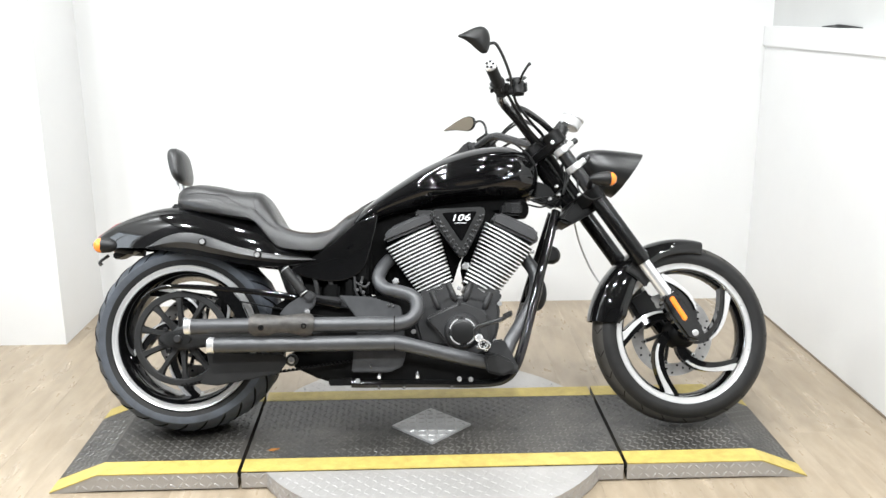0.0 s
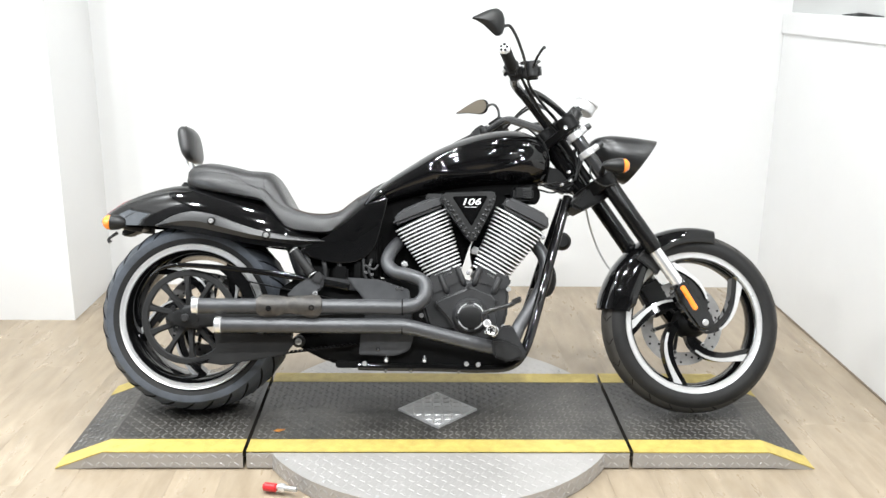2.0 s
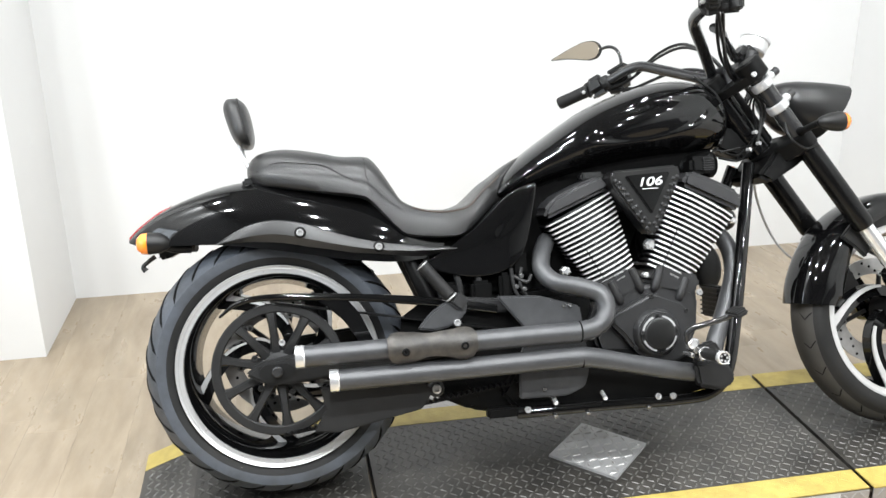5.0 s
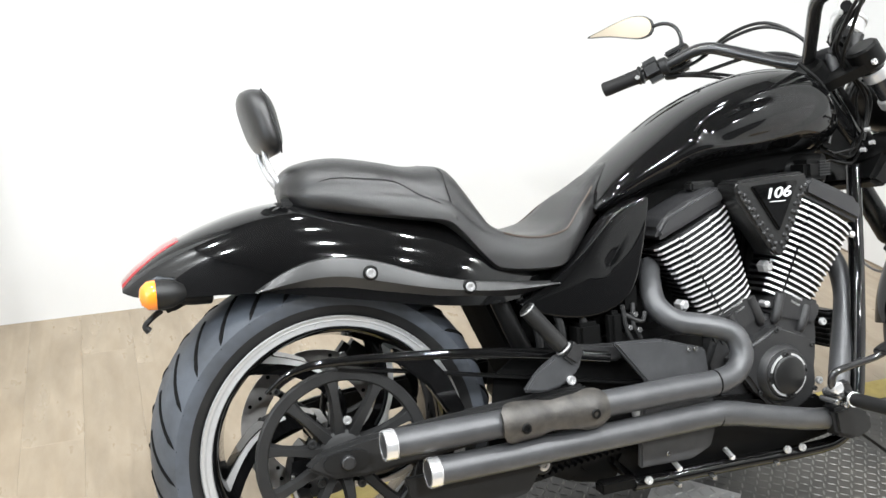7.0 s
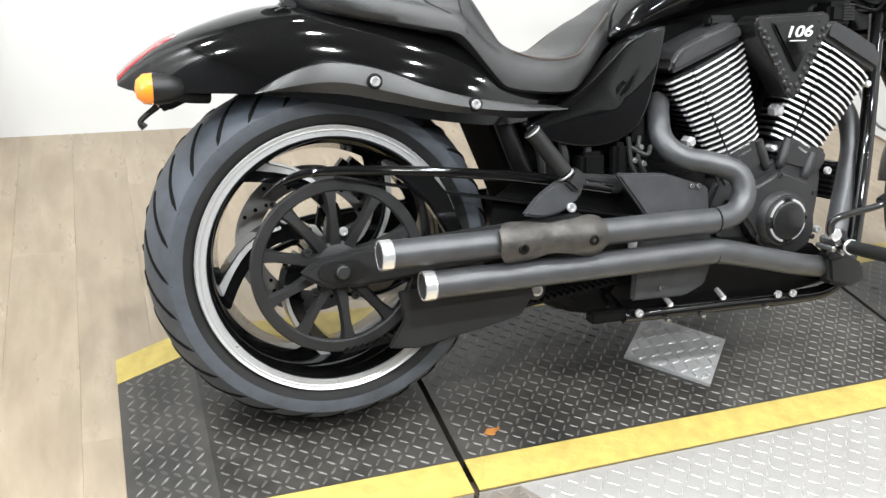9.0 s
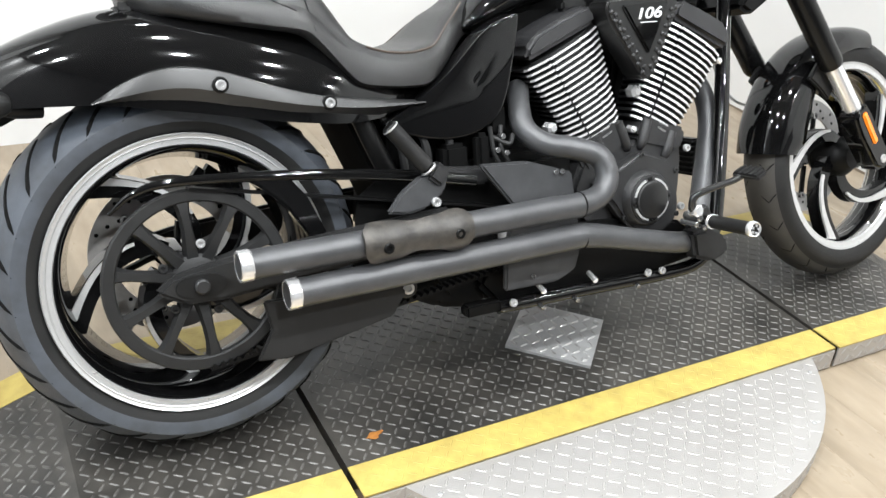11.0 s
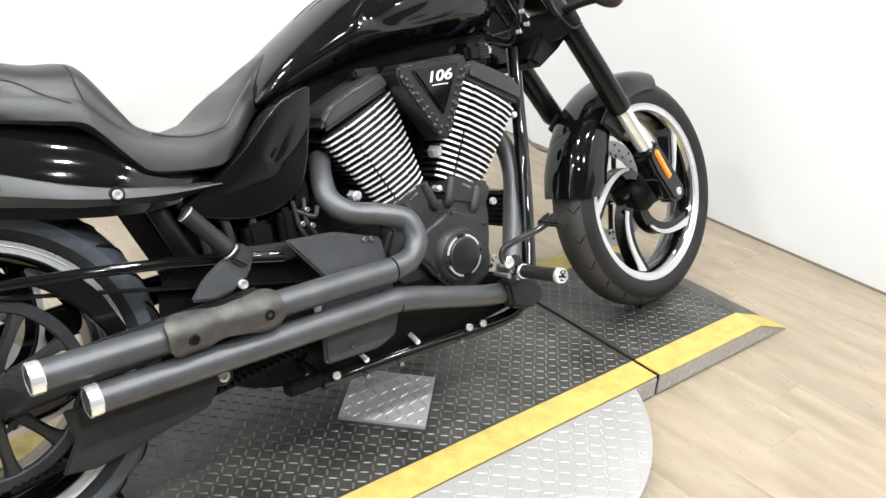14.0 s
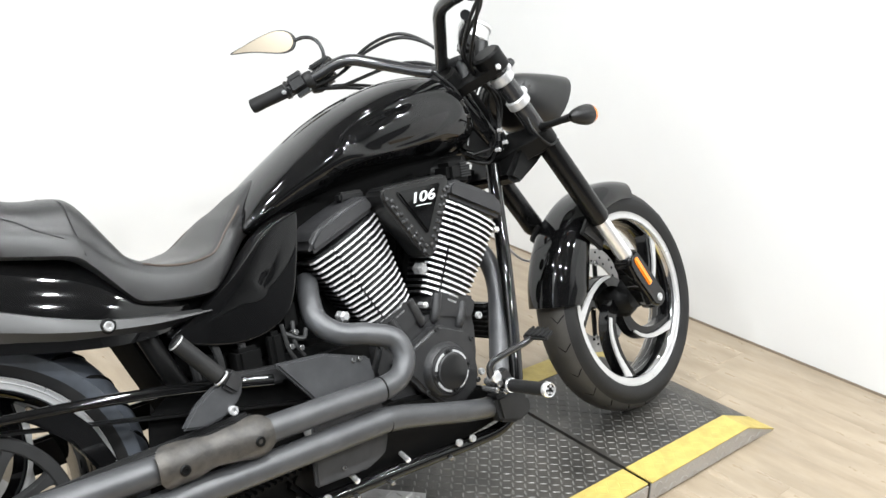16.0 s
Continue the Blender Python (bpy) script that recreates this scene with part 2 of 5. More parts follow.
def tube(points, r, n=14, steps=6, bm=None, caps=True, flat=1.0):
    """A round tube along a smooth path; r is one radius, or one for each given point."""
    path = curve(points, steps) if steps > 1 else [Vector(q) for q in points]
    if isinstance(r, (list, tuple)):
        rad = [interp(k, range(len(points)), r) for k in lin(0, len(points) - 1, len(path))]
    else:
        rad = [r] * len(path)
    rows, u = [], None
    for i, p in enumerate(path):
        d = (path[min(i + 1, len(path) - 1)] - path[max(i - 1, 0)]).normalized()
        if u is None:
            u = d.orthogonal().normalized()
        u = (u - d * u.dot(d)).normalized()
        v = d.cross(u)
        rows.append([p + rad[i] * (u * math.cos(a) + v * math.sin(a) * flat) for a in [2 * math.pi * k / n for k in range(n)]])
    return skin(rows, True, caps, bm)


def rod(p0, p1, r, n=16, bm=None, chamfer=0.15, r1=None):
    """A straight pin with chamfered ends."""
    a, b = Vector(p0), Vector(p1)
    d = b - a
    c = max(1e-5, min(r * chamfer, d.length * 0.3))
    r1 = r if r1 is None else r1
    e = d.normalized()
    return tube([a, a + e * c, b - e * c, b], [r - c, r, r1, r1 - c], n, 1, bm)


def lathe(profile, centre, n=72, bm=None, closed=True):
    """Turns a profile of (radius, y) about the y axis through centre (x, z)."""
    rows = []
    for k in range(n):
        a = 2 * math.pi * k / n
        rows.append([(centre[0] + r * math.cos(a), y, centre[1] + r * math.sin(a)) for r, y in profile])
    return skin(rows, closed, False, bm, loop=True)


def slab(outline, y0, y1, bevel=0.003, bm=None, segments=2):
    """A plate of an (x, z) outline between two y's, with rounded rims."""
    b = bmesh.new()
    lo = [b.verts.new((x, y0, z)) for x, z in outline]
    f = b.faces.new(lo)
    r = bmesh.ops.extrude_face_region(b, geom=[f])
    for v in [g for g in r["geom"] if isinstance(g, bmesh.types.BMVert)]:
        v.co.y = y1
    if bevel:
        bmesh.ops.bevel(b, geom=list(b.edges), offset=bevel, segments=segments, affect="EDGES", clamp_overlap=True)
    return join(bm, b)


def rounded(outline, steps=3):
    """A closed outline, smoothed."""
    p = [Vector((x, z, 0)) for x, z in outline]
    out = []
    n = len(p)
    for k in range(n):
        a, b, c, d = p[k - 1], p[k], p[(k + 1) % n], p[(k + 2) % n]
        for i in range(steps):
            t = i / steps
            q = 0.5 * (2 * b + (c - a) * t + (2 * a - 5 * b + 4 * c - d) * t * t + (3 * b - a - 3 * c + d) * t ** 3)
            out.append((q.x, q.y))
    return out


def join(bm, other):
    if bm is None:
        return other
    me = bpy.data.meshes.new("tmp")
    other.to_mesh(me)
    other.free()
    bm.from_mesh(me)
    bpy.data.meshes.remove(me)
    return bm


def block(centre, size, bevel=0.004, m=None, bm=None, segments=2):
    b = bmesh.new()
    bmesh.ops.create_cube(b, size=1, matrix=Matrix.LocRotScale(centre, m.to_quaternion() if m is not None else None, size))
    if bevel:
        bmesh.ops.bevel(b, geom=list(b.edges), offset=bevel, segments=segments, affect="EDGES", clamp_overlap=True)
    return join(bm, b)


def ball(centre, radii, m=None, bm=None, u=20, v=12):
    b = bmesh.new()
    bmesh.ops.create_uvsphere(b, u_segments=u, v_segments=v, radius=1,
                              matrix=Matrix.LocRotScale(centre, m.to_quaternion() if m is not None else None, radii))
    return join(bm, b)


def bolt(p, d, r=0.008, h=0.006, bm=None):
    """A socket-head bolt: rim, flat and a hollow in the middle, axis d."""
    p, d = Vector(p), Vector(d).normalized()
    u = d.orthogonal().normalized()
    v = d.cross(u)
    rows = []
    for rr, hh in ((1, 0), (1, 0.75), (0.85, 1), (0.5, 1), (0.42, 0.45), (0.02, 0.45)):
        rows.append([p + d * h * hh + r * rr * (u * math.cos(a) + v * math.sin(a)) for a in [2 * math.pi * k / 14 for k in range(14)]])
    return skin(rows, True, True, bm)


def smooth_table(table, count):
    """Rows of numbers, resampled smoothly along their first column."""
    rows = curve([(r[0], r[1], r[2]) for r in table], 8)
    rest = [curve([(r[0], v, 0) for r, v in zip(table, col)], 8) for col in list(zip(*table))[3:]]
    idx = lin(0, len(rows) - 1, count)
    def at(seq, i, c):
        j = min(int(i), len(seq) - 2)
        return seq[j][c] * (1 - (i - j)) + seq[j + 1][c] * (i - j)
    return [[at(rows, i, 0), at(rows, i, 1), at(rows, i, 2)] + [at(q, i, 1) for q in rest] for i in idx]


def lugs(cells, z, length=0.0225, width=0.0054, height=0.0018):
    """Raised lens-shaped lugs of tread plate, at (x, y, turn)."""
    verts, faces = [], []
    for x, y, a in cells:
        c, s, k = math.cos(a), math.sin(a), len(verts)
        for u, v, h in ((-1, 0, 0), (-0.5, -1, 0), (0.5, -1, 0), (1, 0, 0), (0.5, 1, 0), (-0.5, 1, 0), (-0.55, 0, 1), (0.55, 0, 1)):
            lx, ly = u * length / 2, v * width / 2
            verts.append((x + lx * c - ly * s, y + lx * s + ly * c, z + h * height))
        faces += [(k, k + 1, k + 6), (k + 1, k + 2, k + 7, k + 6), (k + 2, k + 3, k + 7), (k + 3, k + 4, k + 7), (k + 4, k + 5, k + 6, k + 7), (k + 5, k, k + 6)]
    bm = bmesh.new()
    me = bpy.data.meshes.new("tmp")
    me.from_pydata(verts, [], faces)
    bm.from_mesh(me)
    bpy.data.meshes.remove(me)
    return bm


def lug_cells(x0, x1, y0, y1, pitch, keep=None):
    cells, j = [], 0
    ny, nx = int((y1 - y0) / pitch), int((x1 - x0) / pitch)
    for j in range(ny):
        for i in range(nx):
            x, y = x0 + (i + 0.5) * (x1 - x0) / nx, y0 + (j + 0.5) * (y1 - y0) / ny
            if keep is None or keep(x, y):
                cells.append((x, y, radians(45 if (i + j) % 2 else -45) + radians(8)))
    return cells


# ---- the bay: walls, floor, ceiling ----
X0, X1, Y0, Y1 = -2.20, 1.694, -6.0, 1.57      # left wall, right wall, behind the camera, back wall
PX, PY = -1.645, 1.037                          # corner of the projecting wall at the left
LEDGE = 1.398


def structure(name, lo, hi, mat, label, category, bevel=0.0):
    bm = block([(a + b) / 2 for a, b in zip(lo, hi)], [b - a for a, b in zip(lo, hi)], bevel)
    return tagged(part(name, bm, mat, None, "", smooth=bevel > 0), label, category, kind="structure")


HALL_Y = -2.3                                   # the planks end here, an unseen dark floor is added beyond for darker reflections
structure("floor_hall", (X0 - 0.1, Y0 - 0.1, -0.06), (X1 + 0.6, HALL_Y, 0.0), HALLFLOOR, "unseen dark hall floor, added to darken reflections", "floor")
floor = structure("floor", (X0 - 0.1, HALL_Y, -0.06), (X1 + 0.6, Y1 + 0.1, -0.005), SUBFLOOR, "pale oak vinyl plank floor of a showroom bay", "floor")
structure("wall_back", (PX, Y1, -0.005), (X1 + 0.5, Y1 + 0.12, CEILING), PAINT, "plain white painted back wall", "wall")
structure("wall_right_hall", (X1, Y0, -0.005), (X1 + 0.12, -1.8, 1.30), HALL, "dark grey half wall of the hall", "wall")
structure("wall_right", (X1, -1.8, -0.005), (X1 + 0.12, Y1, 1.30), PAINT, "plain white painted half wall under a ledge", "wall")
structure("trim_ledge", (X1 - 0.012, -1.8, 1.30), (X1 + 0.12, Y1, LEDGE), PAINT, "white painted ledge along the half wall", "trim", 0.004)
structure("wall_right_upper", (X1 + 0.03, Y0, LEDGE), (X1 + 0.2, Y1, CEILING), GREYP, "light grey wall above the ledge", "wall")
structure("wall_projection", (X0 - 0.1, PY, -0.005), (PX, Y1 + 0.12, CEILING), PAINT, "white painted wall corner projecting into the bay", "wall")
structure("wall_left", (X0 - 0.1, WIN_Y1, -0.005), (X0, PY, CEILING), PAINT, "plain white painted side wall", "wall")
structure("wall_left_low", (X0 - 0.1, WIN_Y0, -0.005), (X0, WIN_Y1, WIN_Z0), PAINT, "white painted wall under the window", "wall")
structure("wall_left_high", (X0 - 0.1, WIN_Y0, WIN_Z1), (X0, WIN_Y1, CEILING), PAINT, "white painted wall over the window", "wall")
structure("wall_left_hall", (X0 - 0.1, Y0, -0.005), (X0, WIN_Y0, CEILING), HALL, "dark grey side wall of the hall", "wall")
frame_bm = None
for y0, y1, z0, z1 in ((WIN_Y0, WIN_Y1, WIN_Z0, WIN_Z0 + 0.045), (WIN_Y0, WIN_Y1, WIN_Z1 - 0.045, WIN_Z1), (WIN_Y0, WIN_Y0 + 0.045, WIN_Z0 + 0.045, WIN_Z1 - 0.045), (WIN_Y1 - 0.045, WIN_Y1, WIN_Z0 + 0.045, WIN_Z1 - 0.045), (-0.595, -0.555, WIN_Z0 + 0.045, WIN_Z1 - 0.045)):
    frame_bm = block((X0 - 0.03, (y0 + y1) / 2, (z0 + z1) / 2), (0.05, y1 - y0, z1 - z0), 0.004, None, frame_bm)
window = tagged(part("window_1", frame_bm, PAINT), "white framed window in the side wall", "window", kind="structure")
part("pane", block((X0 - 0.058, (WIN_Y0 + WIN_Y1) / 2, (WIN_Z0 + WIN_Z1) / 2), (0.006, WIN_Y1 - WIN_Y0 - 0.09, WIN_Z1 - WIN_Z0 - 0.09), 0), GLASS, window, smooth=False)
structure("wall_front", (X0 - 0.1, Y0 - 0.1, -0.005), (X1 + 0.5, Y0, CEILING), HALL, "dark grey wall closing the hall behind the bay", "wall")
structure("ceiling", (X0 - 0.1, Y0 - 0.1, CEILING), (X1 + 0.5, Y1 + 0.12, CEILING + 0.1), CEIL, "grey ceiling with recessed lamps", "ceiling")
structure("baseboard", (X1 - 0.006, Y0, -0.003), (X1 - 0.0005, Y1, 0.007), SUBFLOOR, "thin dark joint strip along the wall foot", "baseboard")

# the two added fill lamps at the left get rings as well
for x, y in LAMPS:
    tagged(part("ceiling_and_fill_lamp", lathe([(0.088, 0), (0.105, 0), (0.108, 0.004), (0.104, 0.011), (0.09, 0.013)], (0, 0), 32), PAINT,
                m=pose(x, y, CEILING, 90) @ pose(0, -0.0135, 0)), "white ring of a recessed ceiling lamp; two are added fill lamps", "lamp", "ceiling lamps")


# ---- the ramp platform with its turntable ----
TOP, SIDE, FLAT, TIP, GAP = 0.062, 0.304, 1.062, 1.215, 0.617
YIN = 0.226                                     # inner edge of the yellow strips
DISC_EDGE = 0.3055                              # where the disc meets the centre section


def deck_height(x):
    return TOP if abs(x) <= FLAT else TOP - (abs(x) - FLAT) / (TIP - FLAT) * (TOP - 0.004)


def prism(x0, x1, y0, y1, z_of, low=0.0, thick=None):
    """A flat body between two x's whose top follows z_of."""
    xs = sorted({x0, x1, *[v for v in (-FLAT, FLAT) if x0 < v < x1]})
    rows = []
    for x in xs:
        t = z_of(x)
        b = min(low, t - 0.002) if thick is None else t - thick
        rows.append([(x, y0, b), (x, y1, b), (x, y1, t), (x, y0, t)])
    return skin(rows)


def section(x0, x1, name, label):
    m = empty(name, pose((x0 + x1) / 2, 0, 0), label, "platform", "platform sections")
    back = Matrix.Translation((-(x0 + x1) / 2, 0, 0))
    deck = part("deck", prism(x0, x1, -YIN, YIN, deck_height), DECK, m, "black painted tread plate deck", False, back)
    n = [c for c in lug_cells(x0 + 0.01, x1 - 0.01, -YIN + 0.004, YIN - 0.004, 0.0208)
         if abs(c[0]) < FLAT - 0.01 and not abs(c[0]) + abs(c[1] + 0.012) < 0.15]
    tagged(part("tread_relief", lugs(n, TOP - 0.0002), LUG, deck, "worn raised lugs", False), kind="stuff")
    end = 1 if x1 > FLAT else (-1 if x0 < -FLAT else 0)
    if end:
        bm = lugs([(x, y, a) for x, y, a in lug_cells(FLAT + 0.008, TIP - 0.012, -YIN + 0.004, YIN - 0.004, 0.0208)], 0)
        for v in bm.verts:
            h = v.co.z
            v.co.x *= end
            v.co.z = deck_height(v.co.x) + h
        tagged(part("ramp_relief", bm, LUG, deck, "worn raised lugs on the sloping end", False), kind="stuff")
    edge, drop = (SIDE + 0.005, 0.0035) if end else (DISC_EDGE, 0.0065)
    for s in (-1, 1):
        strip = part("yellow_strip", prism(x0, x1, min(s * YIN, s * edge), max(s * YIN, s * edge), lambda x: deck_height(x) + 0.001, thick=0.0035), YELLOW, m,
                     "yellow painted tread plate edge", False, back)
        cells = [c for c in lug_cells(x0 + 0.01, x1 - 0.01, min(s * YIN, s * edge) + 0.006, max(s * YIN, s * edge) - 0.006, 0.0208) if abs(c[0]) < FLAT - 0.01]
        tagged(part("yellow_relief", lugs(cells, TOP + 0.0008, 0.0255, 0.0050, 0.0007), YELLOW, strip, "", False), kind="stuff")
        side = part("side_plate", prism(x0, x1, min(s * SIDE, s * (SIDE + 0.004)), max(s * SIDE, s * (SIDE + 0.004)), lambda x: deck_height(x) - drop, 0.006), PLATE, m,
                    "bare aluminium tread plate side", False, back)
        bm = lugs([(x, z, a) for x, z, a in lug_cells(x0 + 0.008, x1 - 0.008, 0.004, TOP - 0.003, 0.023) if deck_height(x) > z + 0.012], 0)
        for v in bm.verts:
            v.co = Vector((v.co.x, s * (SIDE + 0.004 + v.co.z), v.co.y))
        tagged(part("side_relief", bm, PLUG, side, "", False), kind="stuff")
    return m


G = 0.006
left = section(-TIP, -GAP - G, "platform_section", "black tread plate ramp section with yellow edges under the rear wheel")
mid = section(-GAP + G, GAP - G, "platform_section", "black tread plate centre section with yellow edges and a diamond plate")
right = section(GAP + G, TIP, "platform_section", "black tread plate ramp section with yellow edges under the front wheel")
D = 0.138
dia = part("diamond_plate", skin([[(D, 0, h), (0, D, h), (-D, 0, h), (0, -D, h)] for h in (TOP - 0.001, TOP + 0.0075)]), DIAMOND, mid,
           "bare aluminium tread plate diamond", False, pose(0, -0.012, 0))
c45 = [((x - y) * 0.7071, (x + y) * 0.7071, a + radians(45)) for x, y, a in lug_cells(-0.094, 0.094, -0.094, 0.094, 0.0235)]
tagged(part("diamond_relief", lugs(c45, TOP + 0.0074, 0.024, 0.0058, 0.0026), PLUG, dia, "", False), kind="stuff")
for x, y in ((0.112, 0), (-0.112, 0), (0, 0.112), (0, -0.112)):
    part("bolt", bolt((x, y, TOP + 0.0074), (0, 0, 1), 0.0055, 0.003), STEEL, dia)

R = 0.613
disc = empty("turntable_disc", pose(0, 0, 0), "bare aluminium tread plate turntable disc under the platform", "turntable")
for s in (-1, 1):
    a0 = math.acos(DISC_EDGE / R)
    arc = [(R * math.sin(a), s * R * math.cos(a)) for a in lin(-a0, a0, 64)]
    top = part("disc_top", skin([[(x, y, z) for x, y in arc] for z in (0.002, 0.054, 0.057)]), PLATE, disc, "", False)
    cells = lug_cells(-R, R, min(s * (DISC_EDGE + 0.008), s * R), max(s * (DISC_EDGE + 0.008), s * R), 0.0245, lambda x, y: math.hypot(x, y) < R - 0.012)
    tagged(part("disc_relief", lugs(cells, 0.0568, 0.026, 0.0048, 0.0011), PLATE, top, "", False), kind="stuff")
    for k in range(7):
        a = -a0 * 0.9 + k * a0 * 0.3
        part("bolt", bolt(((R - 0.02) * math.sin(a), s * (R - 0.02) * math.cos(a), 0.057), (0, 0, 1), 0.005, 0.002), STEEL, disc)
    rim_cells = [(a, z, t) for a, z, t in lug_cells(-a0 * R, a0 * R, 0.004, 0.052, 0.021)]
    bm = lugs(rim_cells, 0)
    for v in bm.verts:
        a, r = v.co.x / R, R + v.co.z
        v.co = Vector((r * math.sin(a), s * r * math.cos(a), v.co.y))
    tagged(part("rim_relief", bm, PLUG, top, "", False), kind="stuff")
pin = empty("locking_pin", pose(-0.492, -0.456, 0.017, 0, 0, -14) @ Matrix.Scale(1.3, 4), "red-handled steel locking pin lying by the turntable disc", "pin")
part("handle", rod((-0.034, 0, 0.003), (0.0, 0, 0.003), 0.0105, 14, None, 0.35), RED, pin, "red rubber handle")
part("shaft", rod((0.0, 0, 0.006), (0.048, 0, 0.006), 0.006), STEEL, pin, "steel shaft")
part("collar", rod((0.004, 0, 0.006), (0.02, 0, 0.006), 0.010), CHROME, pin)
leaf = bmesh.new()
pts = [(0.018 * math.cos(a) * (1 + 0.35 * math.sin(3 * a + 1)), 0.008 * math.sin(a) * (1 + 0.4 * math.cos(4 * a)), 0.0012 + 0.0015 * math.sin(2 * a)) for a in [2 * math.pi * k / 18 for k in range(18)]]
skin([pts, [(x, y, z + 0.0008) for x, y, z in pts]], bm=leaf)
tagged(part("dry_leaf", leaf, LEAFM, None, m=pose(-0.531, -0.167, TOP + 0.001, 0, 0, 15)), "torn scrap of a dry orange leaf on the deck", "leaf")

# dark object on the ledge
tagged(part("cable", tube([(0, -0.22, 0.004), (0.01, -0.12, 0.006), (0, -0.02, 0.008), (0.012, 0.06, 0.006), (0.005, 0.14, 0.004)], [0.002, 0.004, 0.008, 0.005, 0.002], 8), PLASTIC, None,
            m=pose(X1 + 0.008, 0.85, LEDGE)), "short black cable lying on the white ledge", "cable")


# ---- the motorcycle: x ahead, y to its left, z up from the tyres; it leans on its stand ----
BIKE = pose(0.002, -0.032, 0.071, -18.2, 0, -0.9)
bike = empty("motorcycle", BIKE, "gloss black cruiser motorcycle with matte black twin exhausts on a platform", "motorcycle")
AX, RAKE = Vector((0.65, 0, 0.60)), radians(35)
STEER = Matrix.Translation(AX) @ Matrix.Rotation(radians(6), 4, Vector((-math.sin(RAKE), 0, math.cos(RAKE)))) @ Matrix.Translation(-AX)


def P(name, bm, mat, label="", parent=None, front=False, smooth=True, angle=40):
    """A part of the motorcycle; front: it turns with the steering."""
    return part(name, bm, mat, parent or bike, label, smooth, STEER if front and parent is None else None, angle)


# wheels
def wheel(centre, r, half, lip, hub_half, front):
    cx, cz = centre
    prof = []
    bead, crown = lip - 0.006, r

    def crown_at(u):
        return crown - (crown - bead) * ((0.56 if front else 0.46) * u ** (2.6 if front else 3.0))

    for a in lin(0, 1, 25):                       # from the near bead over the crown to the far bead
        y = -1 + 2 * a
        k = abs(y)
        if k > 0.86:
            t = (1 - k) / 0.14
            prof.append((bead + (crown - bead) * (0.04 + (0.36 if front else 0.46) * t), math.copysign(half * (0.86 + 0.14 * math.sin(t * math.pi / 2)), y)))
        else:
            prof.append((crown_at(k / 0.86), y * half / 0.86))
    seat_y = half * (0.62 if front else 0.87)
    prof = [(bead, -seat_y)] + prof + [(bead, seat_y), (bead - 0.012, seat_y * 0.95), (bead - 0.012, -seat_y * 0.95)]
    tb = lathe(prof, centre, 96)
    for f in tb.faces:
        c = f.calc_center_median()
        f.material_index = 1 if math.hypot(c.x - cx, c.z - cz) > crown - (crown - bead) * (0.34 if front else 0.58) else 0
    tyre = P("tyre", tb, [RUBBER, TREADF if front else TREAD], "black road tyre with curved tread grooves", front=front)
    # tread grooves: dark strips laid just proud of the crown, coloured as groove shade
    g = bmesh.new()
    count = 24 if front else 28
    for k in range(count):
        for s in (-1, 1):
            a0 = 2 * math.pi * (k + (0.5 if s > 0 else 0)) / count
            pts = []
            for u in lin(0.20 if front else 0.1, 0.78 if front else 0.97, 9):
                y = s * u * half
                rr = crown_at(u) - 0.0022
                a = a0 + (0.30 * u ** 1.6 if half > 0.1 else 0.24 * abs(u - 0.5) ** 0.9) * (1 if half > 0.1 else -1)
                pts.append((cx + rr * math.cos(a), y, cz + rr * math.sin(a)))
            tube(pts, [0.0006] + [0.0024 if front else 0.0048] * 7 + [0.0008], 6, 1, g)
    tagged(P("groove_pattern", g, GROOVE, "", tyre), kind="stuff")
    # rim: near and far machined lips, black barrel
    band, well = (0.022, 0.036) if front else (0.017, 0.036)
    yb = half * (0.72 if front else 0.91)
    rim = P("rim", lathe([(lip - 0.022, -yb), (lip - 0.030, -yb + 0.012), (lip - well, -yb * 0.5), (lip - well - (0 if front else 0.014), 0), (lip - well, yb * 0.5), (lip - 0.030, yb - 0.012), (lip - 0.022, yb),
                          (lip - 0.012, yb), (lip - 0.012, -yb)], centre, 96), GLOSS, "gloss black rim barrel", front=front)
    for s in (-1, 1):
        P("rim_lip", lathe([(lip - band - 0.003, s * (yb - 0.002)), (lip - band, s * (yb + 0.004)), (lip - 0.006, s * (yb + 0.0035)), (lip, s * (yb + 0.007)), (lip + 0.002, s * (yb + 0.002)), (lip - 0.008, s * (yb - 0.004))],
                            centre, 96), LIPMETAL, "machined aluminium rim lip", rim)
        P("rim_groove", lathe([(lip - 0.0085, s * (yb + 0.0037)), (lip - 0.007, s * (yb + 0.0047)), (lip - 0.0055, s * (yb + 0.0045)), (lip - 0.007, s * (yb + 0.003))], centre, 96), STEEL, "", rim)
    if front:
        for s in (-1, 1):
            P("rim_step", lathe([(lip - band, s * (yb - 0.001)), (lip - band - 0.008, s * (yb - 0.010)), (lip - band - 0.0125, s * (yb - 0.030)), (lip - band - 0.0145, s * (yb - 0.036)), (lip - band - 0.004, s * (yb - 0.034))], centre, 96), RIMPOL, "polished inner step of the rim", rim)
    g = 1.45 if front else 1.0
    P("hub", lathe([(0.0, -hub_half), (0.020 * g, -hub_half), (0.026 * g, -hub_half + 0.01), (0.036 * g, -0.03), (0.038 * g, 0.03), (0.026 * g, hub_half - 0.01), (0.0, hub_half)], centre, 40, closed=False), INK if front else GLOSS, "", front=front)
    # five swept blades, black with a machined face
    face, back = -0.034, 0.002 if front else 0.02
